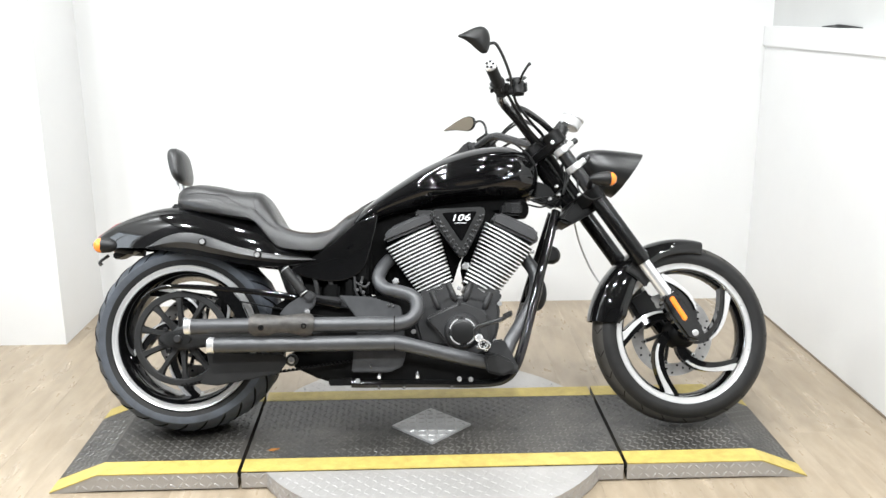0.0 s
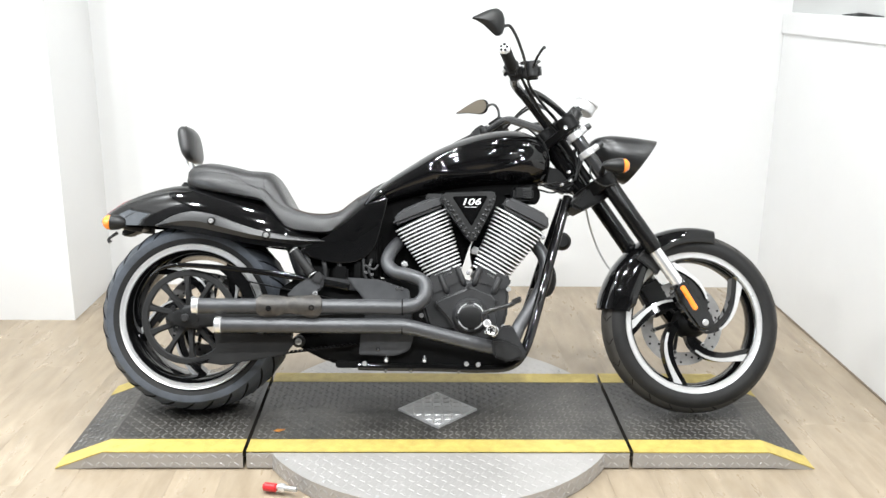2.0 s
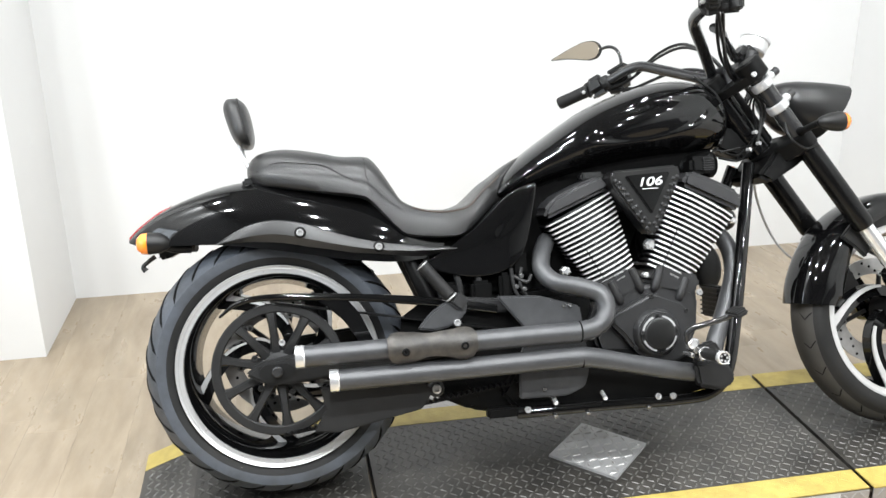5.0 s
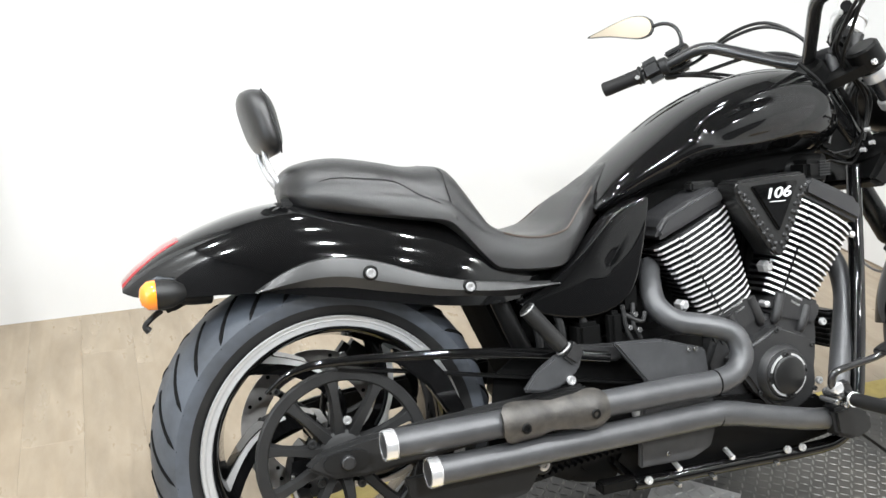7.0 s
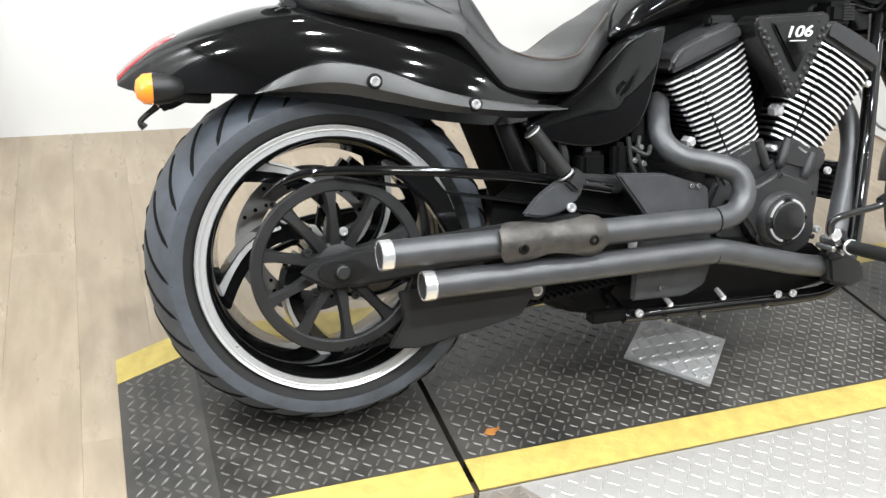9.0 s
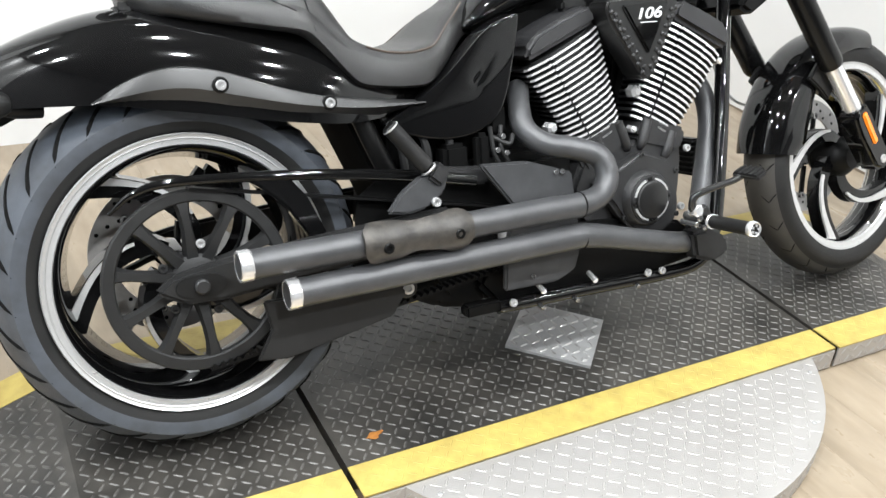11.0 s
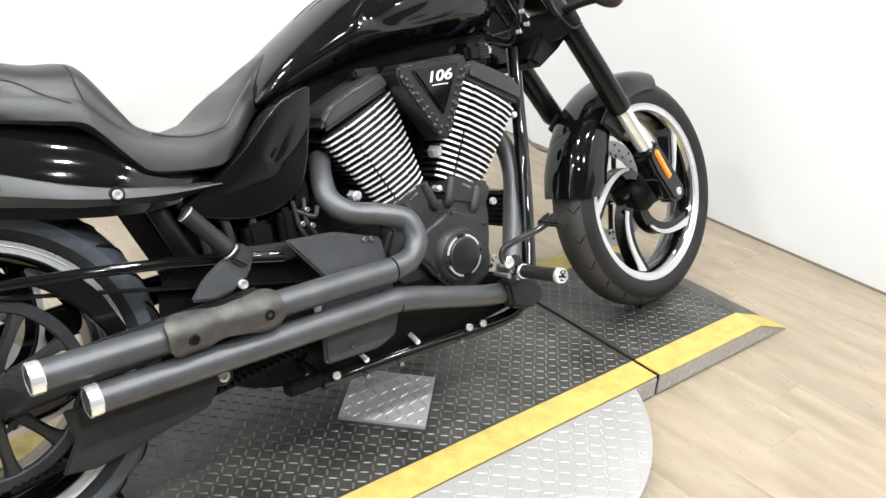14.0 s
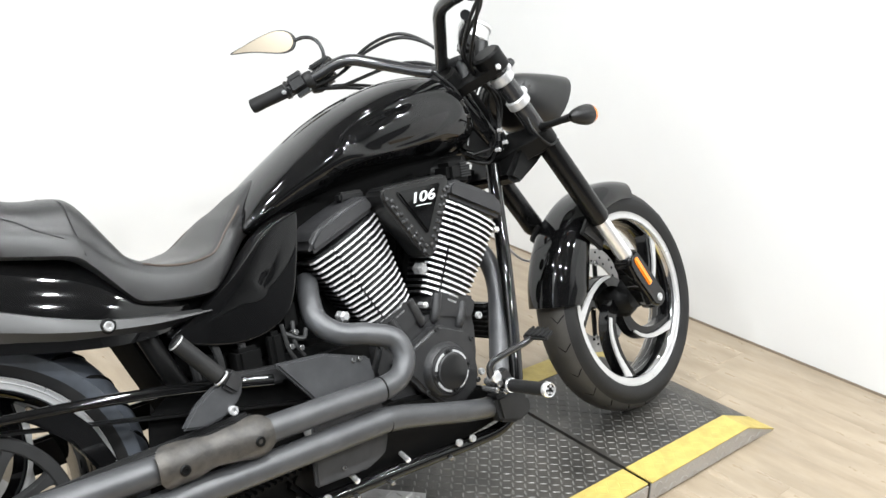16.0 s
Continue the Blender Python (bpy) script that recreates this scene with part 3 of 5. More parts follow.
    for k in range(5):
        end = radians(-37 + 72 * k if front else -20 + 72 * k)
        rows, strip = [], []
        for t in lin(0, 1, 15):
            rr = 0.040 + (lip - 0.030 - 0.040) * t
            a = end - radians(72) * (1 - t) ** 1.35 + radians(6) * t
            w = 0.013 + 0.011 * t + 0.014 * max(0, t - 0.75)
            d = Vector((math.cos(a), 0, math.sin(a)))
            s = Vector((-math.sin(a), 0, math.cos(a)))
            # lean the blade across so that it keeps its width to its sweep
            q = (s * 0.75 - d * 0.65 * (1 - t)).normalized()
            c = Vector((cx, 0, cz)) + d * rr
            rows.append([c + q * w + Vector((0, face, 0)), c + q * w + Vector((0, back, 0)), c - q * w + Vector((0, back, 0)), c - q * w * 0.9 + Vector((0, face + 0.006, 0))])
            f = 0.12 + (0.78 if front else 0.52) * t
            strip.append([c - q * w * (0.85) + Vector((0, face - 0.0012 + 0.003, 0)), c - q * w * (0.85) + Vector((0, face - 0.004, 0)), c - q * w * (0.85 - 1.15 * f) + Vector((0, face - 0.005, 0)), c - q * w * (0.85 - 1.15 * f) + Vector((0, face + 0.001, 0))])
        blade = P("spoke", skin(rows), GLOSS, "swept gloss black spoke", front=front, angle=30)
        P("machined_face", skin(strip[4:]), MACHINED, "machined aluminium spoke face", blade, angle=30)
    return tyre


REAR, FRONT = (-0.827, 0.322), (0.876, 0.314)
wheel(REAR, 0.321, 0.126, 0.242, 0.13, False)
wheel(FRONT, 0.313, 0.061, 0.247, 0.06, True)


def brake_disc(centre, y, r, front):
    bm = lathe([(r * 0.70, y - 0.0025), (r, y - 0.0025), (r, y + 0.0025), (r * 0.70, y + 0.0025)], centre, 72)
    d = P("brake_disc", bm, DISCMETAL, "drilled steel brake disc", front=front, angle=20)
    # holes are solid dark pins, their depth shade put into the colour
    holes = bmesh.new()
    for k in range(39):
        a = 2 * math.pi * k / 39
        rr = r * (0.76 + 0.085 * (k % 3))
        rod((centre[0] + rr * math.cos(a), y - 0.0032, centre[1] + rr * math.sin(a)), (centre[0] + rr * math.cos(a), y + 0.0032, centre[1] + rr * math.sin(a)), 0.0040, 10, holes, 0.0)
    tagged(P("hole_pattern", holes, GROOVE, "", d), kind="stuff")
    for k in range(6):
        a = 2 * math.pi * k / 6
        P("carrier_arm", tube([(centre[0] + 0.03 * math.cos(a), y, centre[1] + 0.03 * math.sin(a)), (centre[0] + r * 0.74 * math.cos(a + 0.25), y, centre[1] + r * 0.74 * math.sin(a + 0.25))], 0.007, 8, 1), PLASTIC, "", d)
        P("rivet", bolt((centre[0] + r * 0.72 * math.cos(a + 0.25), y - 0.003, centre[1] + r * 0.72 * math.sin(a + 0.25)), (0, -1, 0), 0.009, 0.004), CHROME, "", d)


brake_disc(REAR, 0.085, 0.150, False)
brake_disc(FRONT, 0.078, 0.150, True)

# drive pulley, belt and guards on the right side
cx, cz = REAR
pulley = P("belt_pulley", lathe([(0.134, -0.149), (0.153, -0.149), (0.156, -0.152), (0.156, -0.160), (0.153, -0.163), (0.137, -0.163), (0.134, -0.160)], REAR, 80), CAST, "black drive pulley with ten spokes")
for k in range(10):
    a = 2 * math.pi * k / 10 + 0.4
    d, s = Vector((math.cos(a), 0, math.sin(a))), Vector((-math.sin(a), 0, math.cos(a)))
    c = Vector((cx, 0, cz))
    rows = [[c + d * r + s * w + Vector((0, y0, 0)), c + d * r + s * w * 0.6 + Vector((0, y1, 0)), c + d * r - s * w * 0.6 + Vector((0, y1, 0)), c + d * r - s * w + Vector((0, y0, 0))]
            for r, w, y0, y1 in ((0.035, 0.016, -0.135, -0.150), (0.060, 0.012, -0.142, -0.156), (0.085, 0.0100, -0.146, -0.160), (0.110, 0.0100, -0.148, -0.161), (0.128, 0.0125, -0.148, -0.161), (0.138, 0.018, -0.149, -0.160))]
    P("pulley_spoke", skin(rows), CAST, "", pulley)
P("pulley_hub", lathe([(0.0, -0.155), (0.03, -0.155), (0.044, -0.148), (0.048, -0.12), (0.04, -0.10), (0.0, -0.10)], REAR, 32, closed=False), CAST, "", pulley)
for k in range(5):
    a = 2 * math.pi * k / 5 + 1.4
    P("pulley_bolt", bolt((cx + 0.062 * math.cos(a), -0.152, cz + 0.062 * math.sin(a)), (0, -1, 0), 0.008, 0.006), CAST if k else STEEL, "", pulley)

ENGP = (-0.19, 0.30)                                   # engine pulley
belt = bmesh.new()
for sgn in (-1, 1):
    p0, p1 = Vector((cx, -0.156, cz + sgn * 0.155)), Vector((ENGP[0], -0.156, ENGP[1] + sgn * 0.052))
    u = (p1 - p0).normalized()
    w = Vector((-u.z, 0, u.x)) * sgn
    skin([[p + Vector((0, -0.013, 0)), p + Vector((0, 0.013, 0)), p + Vector((0, 0.013, 0)) + w * 0.004, p + Vector((0, -0.013, 0)) + w * 0.004] for p in (p0, p1)], bm=belt)
belt_ob = P("drive_belt", belt, INK, "black toothed drive belt", smooth=False)
teeth = bmesh.new()
for sgn in (-1,):
    p0, p1 = Vector((cx, -0.156, cz + sgn * 0.155)), Vector((ENGP[0], -0.156, ENGP[1] + sgn * 0.052))
    n = 46
    u = (p1 - p0).normalized()
    for k in range(n):
        c = p0.lerp(p1, (k + 0.5) / n)
        w = Vector((-u.z, 0, u.x)) * -sgn
        rows = [[c + u * a + w * 0.0 + Vector((0, y, 0)), c + u * a * 0.6 + w * 0.005 + Vector((0, y, 0)), c - u * a * 0.6 + w * 0.005 + Vector((0, y, 0)), c - u * a + Vector((0, y, 0))] for a in (0.0045,) for y in (-0.013, 0.013)]
        skin(rows, bm=teeth)
tagged(P("belt_toothing", teeth, INK, "", belt_ob, smooth=False), kind="stuff")
P("engine_pulley", lathe([(0.0, -0.168), (0.045, -0.168), (0.05, -0.16), (0.05, -0.145), (0.0, -0.145)], ENGP, 32, closed=False), STEEL, "steel engine pulley")

# swingarm, axle and adjusters
for s in (-1, 1):
    y = s * 0.178
    arm = P("swingarm", slab([(-0.905, 0.318), (-0.875, 0.342), (-0.80, 0.356), (-0.60, 0.372), (-0.36, 0.385), (-0.34, 0.33), (-0.60, 0.305), (-0.79, 0.288), (-0.86, 0.292)], y - 0.011, y + 0.011, 0.007), CAST, "black swingarm")
    P("axle_slot", slab([(-0.83 + 0.030 * math.cos(a) + math.copysign(0.012, math.cos(a)), 0.321 + 0.019 * math.sin(a)) for a in [2 * math.pi * (k + 0.5) / 20 for k in range(20)]],
                         y + s * 0.010, y + s * 0.015, 0.001), PLASTIC, "", arm)
    P("axle_nut", rod((-0.83, y + s * 0.008, 0.321), (-0.83, y + s * 0.026, 0.321), 0.0125, 20, None, 0.2), ENGINE, "", arm)
guard = P("belt_guard", tube([(-0.955, -0.17, 0.455), (-0.915, -0.17, 0.482), (-0.85, -0.172, 0.493), (-0.70, -0.172, 0.484), (-0.55, -0.172, 0.468), (-0.42, -0.172, 0.448), (-0.30, -0.17, 0.425)],
                             [0.003, 0.006, 0.008, 0.009, 0.010, 0.012, 0.013], 12, 6), GLOSS, "gloss black upper belt guard")
P("guard_fin", slab([(-0.74, 0.486), (-0.66, 0.478), (-0.630, 0.44), (-0.600, 0.37), (-0.628, 0.36), (-0.668, 0.425), (-0.71, 0.465)], -0.178, -0.150, 0.004), GLOSS, "", guard)
P("lower_guard", slab([(-0.735, 0.278), (-0.49, 0.268), (-0.47, 0.245), (-0.50, 0.205), (-0.70, 0.168), (-0.755, 0.175), (-0.725, 0.225)], -0.205, -0.196, 0.003), CAST, "flat black lower belt guard plate")

# added plate, not a bike part: black where only shade lies behind the belt
P("void_filler_plate", slab([(-0.55, 0.285), (-0.42, 0.27), (-0.40, 0.45), (-0.47, 0.46), (-0.53, 0.42)], -0.149, -0.145, 0.001), DEAD, "added black plate in place of the shade behind the belt")
pv = P("swingarm_pivot", rod((-0.461, -0.160, 0.247), (-0.461, -0.192, 0.247), 0.020, 20, None, 0.2), CAST, "black pivot boss with a steel bolt")
P("pivot_bolt", bolt((-0.461, -0.192, 0.247), (0, -1, 0), 0.011, 0.005), STEEL, "", pv)
cal = P("rear_caliper", block((-0.735, 0.095, 0.435), (0.09, 0.05, 0.07), 0.014, pose(0, 0, 0, 0, 40, 0)), CAST, "black rear brake caliper")
for x, z in ((-0.765, 0.455), (-0.71, 0.412)):
    P("caliper_bolt", bolt((x, 0.070, z), (0, -1, 0), 0.008, 0.006), CHROME, "", cal)

P("lower_case", slab([(-0.49, 0.262), (-0.47, 0.225), (-0.445, 0.212), (-0.37, 0.176), (-0.28, 0.158), (-0.25, 0.20), (-0.29, 0.26), (-0.42, 0.28)], -0.135, 0.08, 0.012), INK, "black lower gearbox housing")

# exhaust
def exhaust(path, radii, tip, label):
    pipe = P("exhaust_pipe", tube(path, radii, 24, 8), MATTE, label)
    x = tip[0]
    P("exhaust_tip", lathe_x([(0.0255, x - 0.001), (0.0262, x + 0.001), (0.0262, x + 0.018), (0.0245, x + 0.020), (0.0215, x + 0.014), (0.0215, x - 0.001)], tip), CHROME, "polished tip band", pipe)
    P("exhaust_bore", lathe_x([(0.0, x + 0.004), (0.0213, x + 0.004), (0.0213, x + 0.003), (0.0, x + 0.003)], tip, closed=False), GROOVE, "", pipe)
    return pipe


def lathe_x(profile, c, n=32, closed=True):
    rows = [[(x, c[1] + r * math.cos(2 * math.pi * k / n), c[2] + r * math.sin(2 * math.pi * k / n)) for r, x in profile] for k in range(n)]
    return skin(rows, closed, False, None, loop=True)


up = exhaust([(-0.785, -0.272, 0.362), (-0.50, -0.267, 0.363), (-0.20, -0.258, 0.364), (-0.12, -0.256, 0.364), (-0.07, -0.252, 0.376), (-0.047, -0.245, 0.408), (-0.055, -0.232, 0.446), (-0.10, -0.212, 0.466), (-0.15, -0.185, 0.478), (-0.175, -0.155, 0.508), (-0.165, -0.12, 0.548), (-0.14, -0.08, 0.58)],
             [0.0245] * 4 + [0.0225] * 8, (-0.785, -0.272, 0.362), "matte black upper exhaust pipe")
low = exhaust([(-0.712, -0.272, 0.302), (-0.40, -0.266, 0.303), (-0.16, -0.258, 0.304), (-0.10, -0.256, 0.301), (0.0, -0.248, 0.277), (0.10, -0.236, 0.252), (0.175, -0.216, 0.236), (0.218, -0.196, 0.238), (0.243, -0.180, 0.260), (0.262, -0.165, 0.300), (0.292, -0.140, 0.344), (0.326, -0.113, 0.397), (0.358, -0.086, 0.465), (0.358, -0.065, 0.53), (0.320, -0.05, 0.59)],
              [0.0245] * 4 + [0.0225] * 11, (-0.712, -0.272, 0.302), "matte black lower exhaust pipe")
sh = []
for k, x in enumerate(lin(-0.580, -0.374, 25)):
    t = k / 24
    edge = min(1.0, min(t, 1 - t) / 0.055) ** 0.5                # rounded ends
    lobe = math.exp(-((t - 0.2) / 0.15) ** 2) + math.exp(-((t - 0.85) / 0.13) ** 2)
    foot, brow = -(0.62 + 0.60 * lobe) * (0.55 + 0.45 * edge), (1.05 + 0.30 * lobe) * (0.7 + 0.3 * edge)
    dent = 0.0014 * math.sin(9 * t + 1) + 0.0010 * math.sin(23 * t)
    row = []
    for r in (0.0355, 0.0300):
        arc = lin(foot, brow, 13)
        row += [(x, -0.266 - (r + dent + 0.003 * lobe * max(0, math.cos(a * 1.6))) * math.cos(a), 0.363 + (r + dent) * 1.06 * math.sin(a)) for a in (arc if r > 0.033 else arc[::-1])]
    sh.append(row)
shield = P("heat_shield", skin(sh), SHIELD, "scuffed black heat shield strapped on the upper pipe", up)
for x, z in ((-0.540, 0.357), (-0.405, 0.361)):
    P("shield_bolt", bolt((x, -0.302, z), (0, -1, 0.0), 0.0095, 0.006), INK, "", up)
for x in (-0.12,):
    for pp, zz in ((up, 0.364), (low, 0.303)):
        P("pipe_joint", lathe_x([(0.0247, x - 0.002), (0.0255, x), (0.0247, x + 0.002), (0.023, x)], (x, -0.256, zz)), GROOVE, "", pp)

# side plates behind the exhaust
P("lower_side_cover", slab([(-0.305, 0.458), (-0.20, 0.452), (-0.10, 0.420), (-0.085, 0.300), (-0.086, 0.255), (-0.098, 0.222), (-0.142, 0.204), (-0.262, 0.206), (-0.256, 0.285), (-0.236, 0.371)], -0.205, -0.19, 0.004), MATTE, "matte black side cover behind the exhaust")
for x, z in ((-0.125, 0.423), (-0.14, 0.424), (-0.20, 0.226)):
    P("cover_bolt", bolt((x, -0.206, z), (0, -1, 0), 0.0055, 0.004), DULLCHROME)

# engine: crankcase, clutch cover, cylinders in a V
case = P("crankcase", slab([(-0.03, 0.43), (0.0, 0.452), (0.05, 0.468), (0.088, 0.452), (0.125, 0.455), (0.15, 0.474), (0.222, 0.452), (0.232, 0.41), (0.225, 0.33), (0.195, 0.262), (0.12, 0.240), (0.02, 0.25), (-0.04, 0.30), (-0.06, 0.37)], -0.145, 0.15, 0.010, segments=3), ENGINE, "black V-twin crankcase")
for ol in ([(-0.022, 0.398), (0.064, 0.438), (0.082, 0.462), (0.066, 0.498), (0.040, 0.505), (-0.038, 0.468), (-0.046, 0.440)], [(0.122, 0.440), (0.212, 0.415), (0.234, 0.436), (0.238, 0.462), (0.222, 0.474), (0.142, 0.505), (0.122, 0.494), (0.106, 0.462)]):
    P("cylinder_base", slab(ol, -0.150, 0.12, 0.008), ENGINE, "", case)
P("cam_cover", slab([(-0.020, 0.372), (-0.012, 0.386), (0.078, 0.424), (0.096, 0.434), (0.112, 0.432), (0.172, 0.408), (0.190, 0.392), (0.196, 0.300), (0.184, 0.270), (0.132, 0.246), (0.095, 0.250), (0.040, 0.300), (0.020, 0.330)], -0.176, -0.14, 0.012, segments=3), ENGINE, "black wrinkle-coated side cover", case)
P("cover_step", lathe([(0.0, -0.192), (0.052, -0.192), (0.055, -0.189), (0.061, -0.176), (0.062, -0.17), (0.0, -0.17)], (0.102, 0.335), 56, closed=False), ENGINE, "", case)
for x, z in ((0.094, 0.426), (-0.006, 0.372), (0.184, 0.384), (0.186, 0.290), (0.126, 0.256), (0.046, 0.300)):
    P("cover_screw", bolt((x, -0.1755, z), (0, -1, 0), 0.0058, 0.004), CAST, "", case)
P("engine_block_rear", slab([(-0.42, 0.45), (-0.05, 0.46), (-0.03, 0.21), (-0.10, 0.17), (-0.36, 0.18), (-0.44, 0.30)], -0.140, 0.15, 0.02), INK, "black gearbox housing", case)
CL = (0.102, 0.335)
derby = P("clutch_cover", lathe([(0.0, -0.204), (0.037, -0.204), (0.0395, -0.202), (0.0395, -0.197), (0.048, -0.196), (0.0505, -0.191), (0.0505, -0.18), (0.0, -0.18)], CL, 56, closed=False), ENGINE, "round black clutch cover with a broken machined ring", case)
for k in range(4):
    a0 = k * math.pi / 2 + 0.35
    arc = [a0 + t for t in lin(0, 1.0, 9)]
    bm = skin([[(CL[0] + r * math.cos(a), y, CL[1] + r * math.sin(a)) for r, y in ((0.0405, -0.1955), (0.0405, -0.199), (0.0450, -0.199), (0.0450, -0.1955))] for a in arc])
    P("ring_segment", bm, MACHINED, "", derby)
    a = a0 - 0.28
    P("cover_screw", bolt((CL[0] + 0.043 * math.cos(a), -0.196, CL[1] + 0.043 * math.sin(a)), (0, -1, 0), 0.0055, 0.004), PLASTIC, "", derby)
P("clutch_cap", lathe([(0.0, -0.2062), (0.030, -0.2058), (0.0365, -0.2042), (0.0365, -0.203), (0.0, -0.203)], CL, 48, closed=False), NACELLE, "smooth dark cap", derby)
for x, z in ((0.228, 0.425), (-0.06, 0.335), (0.212, 0.30)):
    P("case_bolt", bolt((x, -0.158, z), (0, -1, 0), 0.008, 0.008), STEEL, "", case)


def cylinder(base, top, w0, w1, label):
    """A finned barrel from base to top (x, z), its width growing from w0 to w1."""
    b, t = Vector((base[0], 0, base[1])), Vector((top[0], 0, top[1]))
    ax = (t - b).normalized()
    side = Vector((ax.z, 0, -ax.x))
    y0, y1 = -0.150, 0.14

    def outline(w, grow):
        # seen along the barrel: a broad flank in three shallow facets with narrow notches between, rounded towards front and rear
        h = w / 2 + grow
        return [(-h * 0.93, y1), (-h * 0.97, -0.070), (-h, -0.104), (-h * 0.985, -0.120), (-h * 0.93, -0.130), (-h * 0.535, -0.1445), (-h * 0.518, -0.1428), (-h * 0.482, -0.1428), (-h * 0.465, -0.1480), (-h * 0.10, y0),
                (h * 0.315, y0), (h * 0.332, y0 + 0.0036), (h * 0.368, y0 + 0.0036), (h * 0.385, -0.1475), (h * 0.60, -0.1455), (h * 0.93, -0.133), (h * 0.985, -0.122), (h, -0.104), (h * 0.97, -0.070), (h * 0.93, y1)]

    def ring(s, w, grow=0.0):
        c = b + ax * s
        return [c + side * u + Vector((0, y - (grow if y < 0 else 0), 0)) for u, y in outline(w, grow)]

    L = (t - b).length
    core = P("cylinder", skin([ring(0, w0 - 0.02, -0.007), ring(L * 0.5, (w0 + w1) / 2 - 0.02, -0.007), ring(L, w1 - 0.02, -0.007)]), ENGINE, label, angle=20)
    n = 17
    for k in range(n):
        s = L * (k + 0.5) / n
        w = w0 + (w1 - w0) * (k + 0.5) / n
        h = L / n * 0.25
        bm = skin([ring(s - h, w, -0.0008), ring(s - h * 0.7, w, 0.0), ring(s + h * 0.7, w, 0.0), ring(s + h, w, -0.0008)])
        for f in bm.faces:
            f.normal_update()
            f.material_index = 0 if abs(f.normal.dot(ax)) < 0.5 and f.normal.y < -0.25 else 1
        P("cooling_fin", bm, [FINEDGE, ENGINE], "", core, smooth=False)
    return core


rear_cyl = cylinder((0.024, 0.466), (-0.066, 0.660), 0.118, 0.196, "black rear cylinder with machined fin edges")
front_cyl = cylinder((0.160, 0.468), (0.270, 0.660), 0.122, 0.190, "black front cylinder with machined fin edges")
P("cylinder_head", slab([(-0.155, 0.632), (-0.160, 0.655), (-0.135, 0.685), (-0.075, 0.712), (-0.012, 0.735), (0.005, 0.725), (0.012, 0.70)], -0.148, 0.14, 0.010, segments=3), HEADMAT, "dark grey rear cylinder head")
P("cylinder_head", slab([(0.205, 0.698), (0.212, 0.725), (0.230, 0.735), (0.30, 0.705), (0.358, 0.675), (0.366, 0.655), (0.358, 0.622)], -0.148, 0.14, 0.010, segments=3), HEADMAT, "dark grey front cylinder head")
for x0, z0, x1, z1 in ((0.000, 0.468, 0.024, 0.414), (0.056, 0.496, 0.080, 0.440), (0.134, 0.494, 0.114, 0.440), (0.200, 0.462, 0.178, 0.412)):
    P("cylinder_stud", tube([(x0, -0.146, z0), (x1 + (x0 - x1) * 0.25, -0.148, z1 + (z0 - z1) * 0.25), (x1, -0.145, z1), (x1 - (x0 - x1) * 0.06, -0.135, z1 - (z0 - z1) * 0.06)], [0.0105, 0.0110, 0.0090, 0.004], 14, 3), ENGINE, "", case)
for x, y, z, r in ((0.118, -0.125, 0.553, 0.0145), (-0.118, -0.162, 0.503, 0.012), (0.094, -0.15, 0.478, 0.008), (0.345, -0.13, 0.60, 0.008)):
    P("chrome_nut", rod((x, y + 0.02, z), (x, y - r * 0.9, z), r, 6, None, 0.45), CHROME, "polished hexagon nut")

# added filler slabs; their black imitates the shaded depth of the engine's V
P("v_gap_filler", slab([(-0.235, 0.70), (-0.20, 0.45), (0.055, 0.44), (0.078, 0.50), (0.095, 0.555), (0.115, 0.60), (0.115, 0.74), (-0.10, 0.74)], -0.06, 0.09, 0.01), DEAD, "added black filler for the shade behind the rear cylinder")
P("v_gap_filler", slab([(0.125, 0.44), (0.22, 0.47), (0.295, 0.69), (0.20, 0.76), (0.12, 0.75), (0.12, 0.61), (0.106, 0.555), (0.116, 0.50)], -0.06, 0.09, 0.01), DEAD, "added black filler for the shade behind the front cylinder")

# cover in the V with its rivets and number
VP = [(0.005, 0.742), (0.012, 0.752), (0.178, 0.759), (0.187, 0.750), (0.182, 0.718), (0.119, 0.594), (0.105, 0.588), (0.093, 0.596), (0.010, 0.715)]
vcov = P("v_cover", slab(VP, -0.165, -0.10, 0.006, segments=3), NACELLE, "black triangular cover with studs and the figures 106")
vcov.matrix_basis = pose(-0.003, -0.022, -0.010)
P("v_panel", slab([(0.040, 0.738), (0.158, 0.743), (0.105, 0.640)], -0.172, -0.160, 0.004), GLOSS, "smooth raised triangle", vcov)
for k in range(16):
    t = (k // 2) / 7
    for a, b in (((0.016 + 0.011 * (k % 2), 0.727 - 0.006 * (k % 2)), (0.092 + 0.005 * (k % 2), 0.606 + 0.011 * (k % 2))), ((0.178 - 0.011 * (k % 2), 0.729 - 0.004 * (k % 2)), (0.117 - 0.005 * (k % 2), 0.606 + 0.011 * (k % 2)))):
        P("stud", ball((a[0] + (b[0] - a[0]) * t, -0.165, a[1] + (b[1] - a[1]) * t), (0.0054, 0.0044, 0.0054), u=10, v=6), ENGINE, "", vcov)
fc = bpy.data.curves.new("figures", "FONT")
fc.body, fc.size, fc.extrude, fc.shear, fc.align_x, fc.offset = "106", 0.038, 0.0008, 0.25, "CENTER", 0.0005
fo = new("figures", fc)
fm = bpy.data.meshes.new_from_object(fo)
bpy.data.objects.remove(fo)
fm.materials.append(PRINT)
num = new("figures", fm)
num.parent = vcov
num.matrix_basis = pose(0.101, -0.1732, 0.711, 90, -2, 0) @ Matrix.Diagonal((1.15, 0.78, 1, 1))
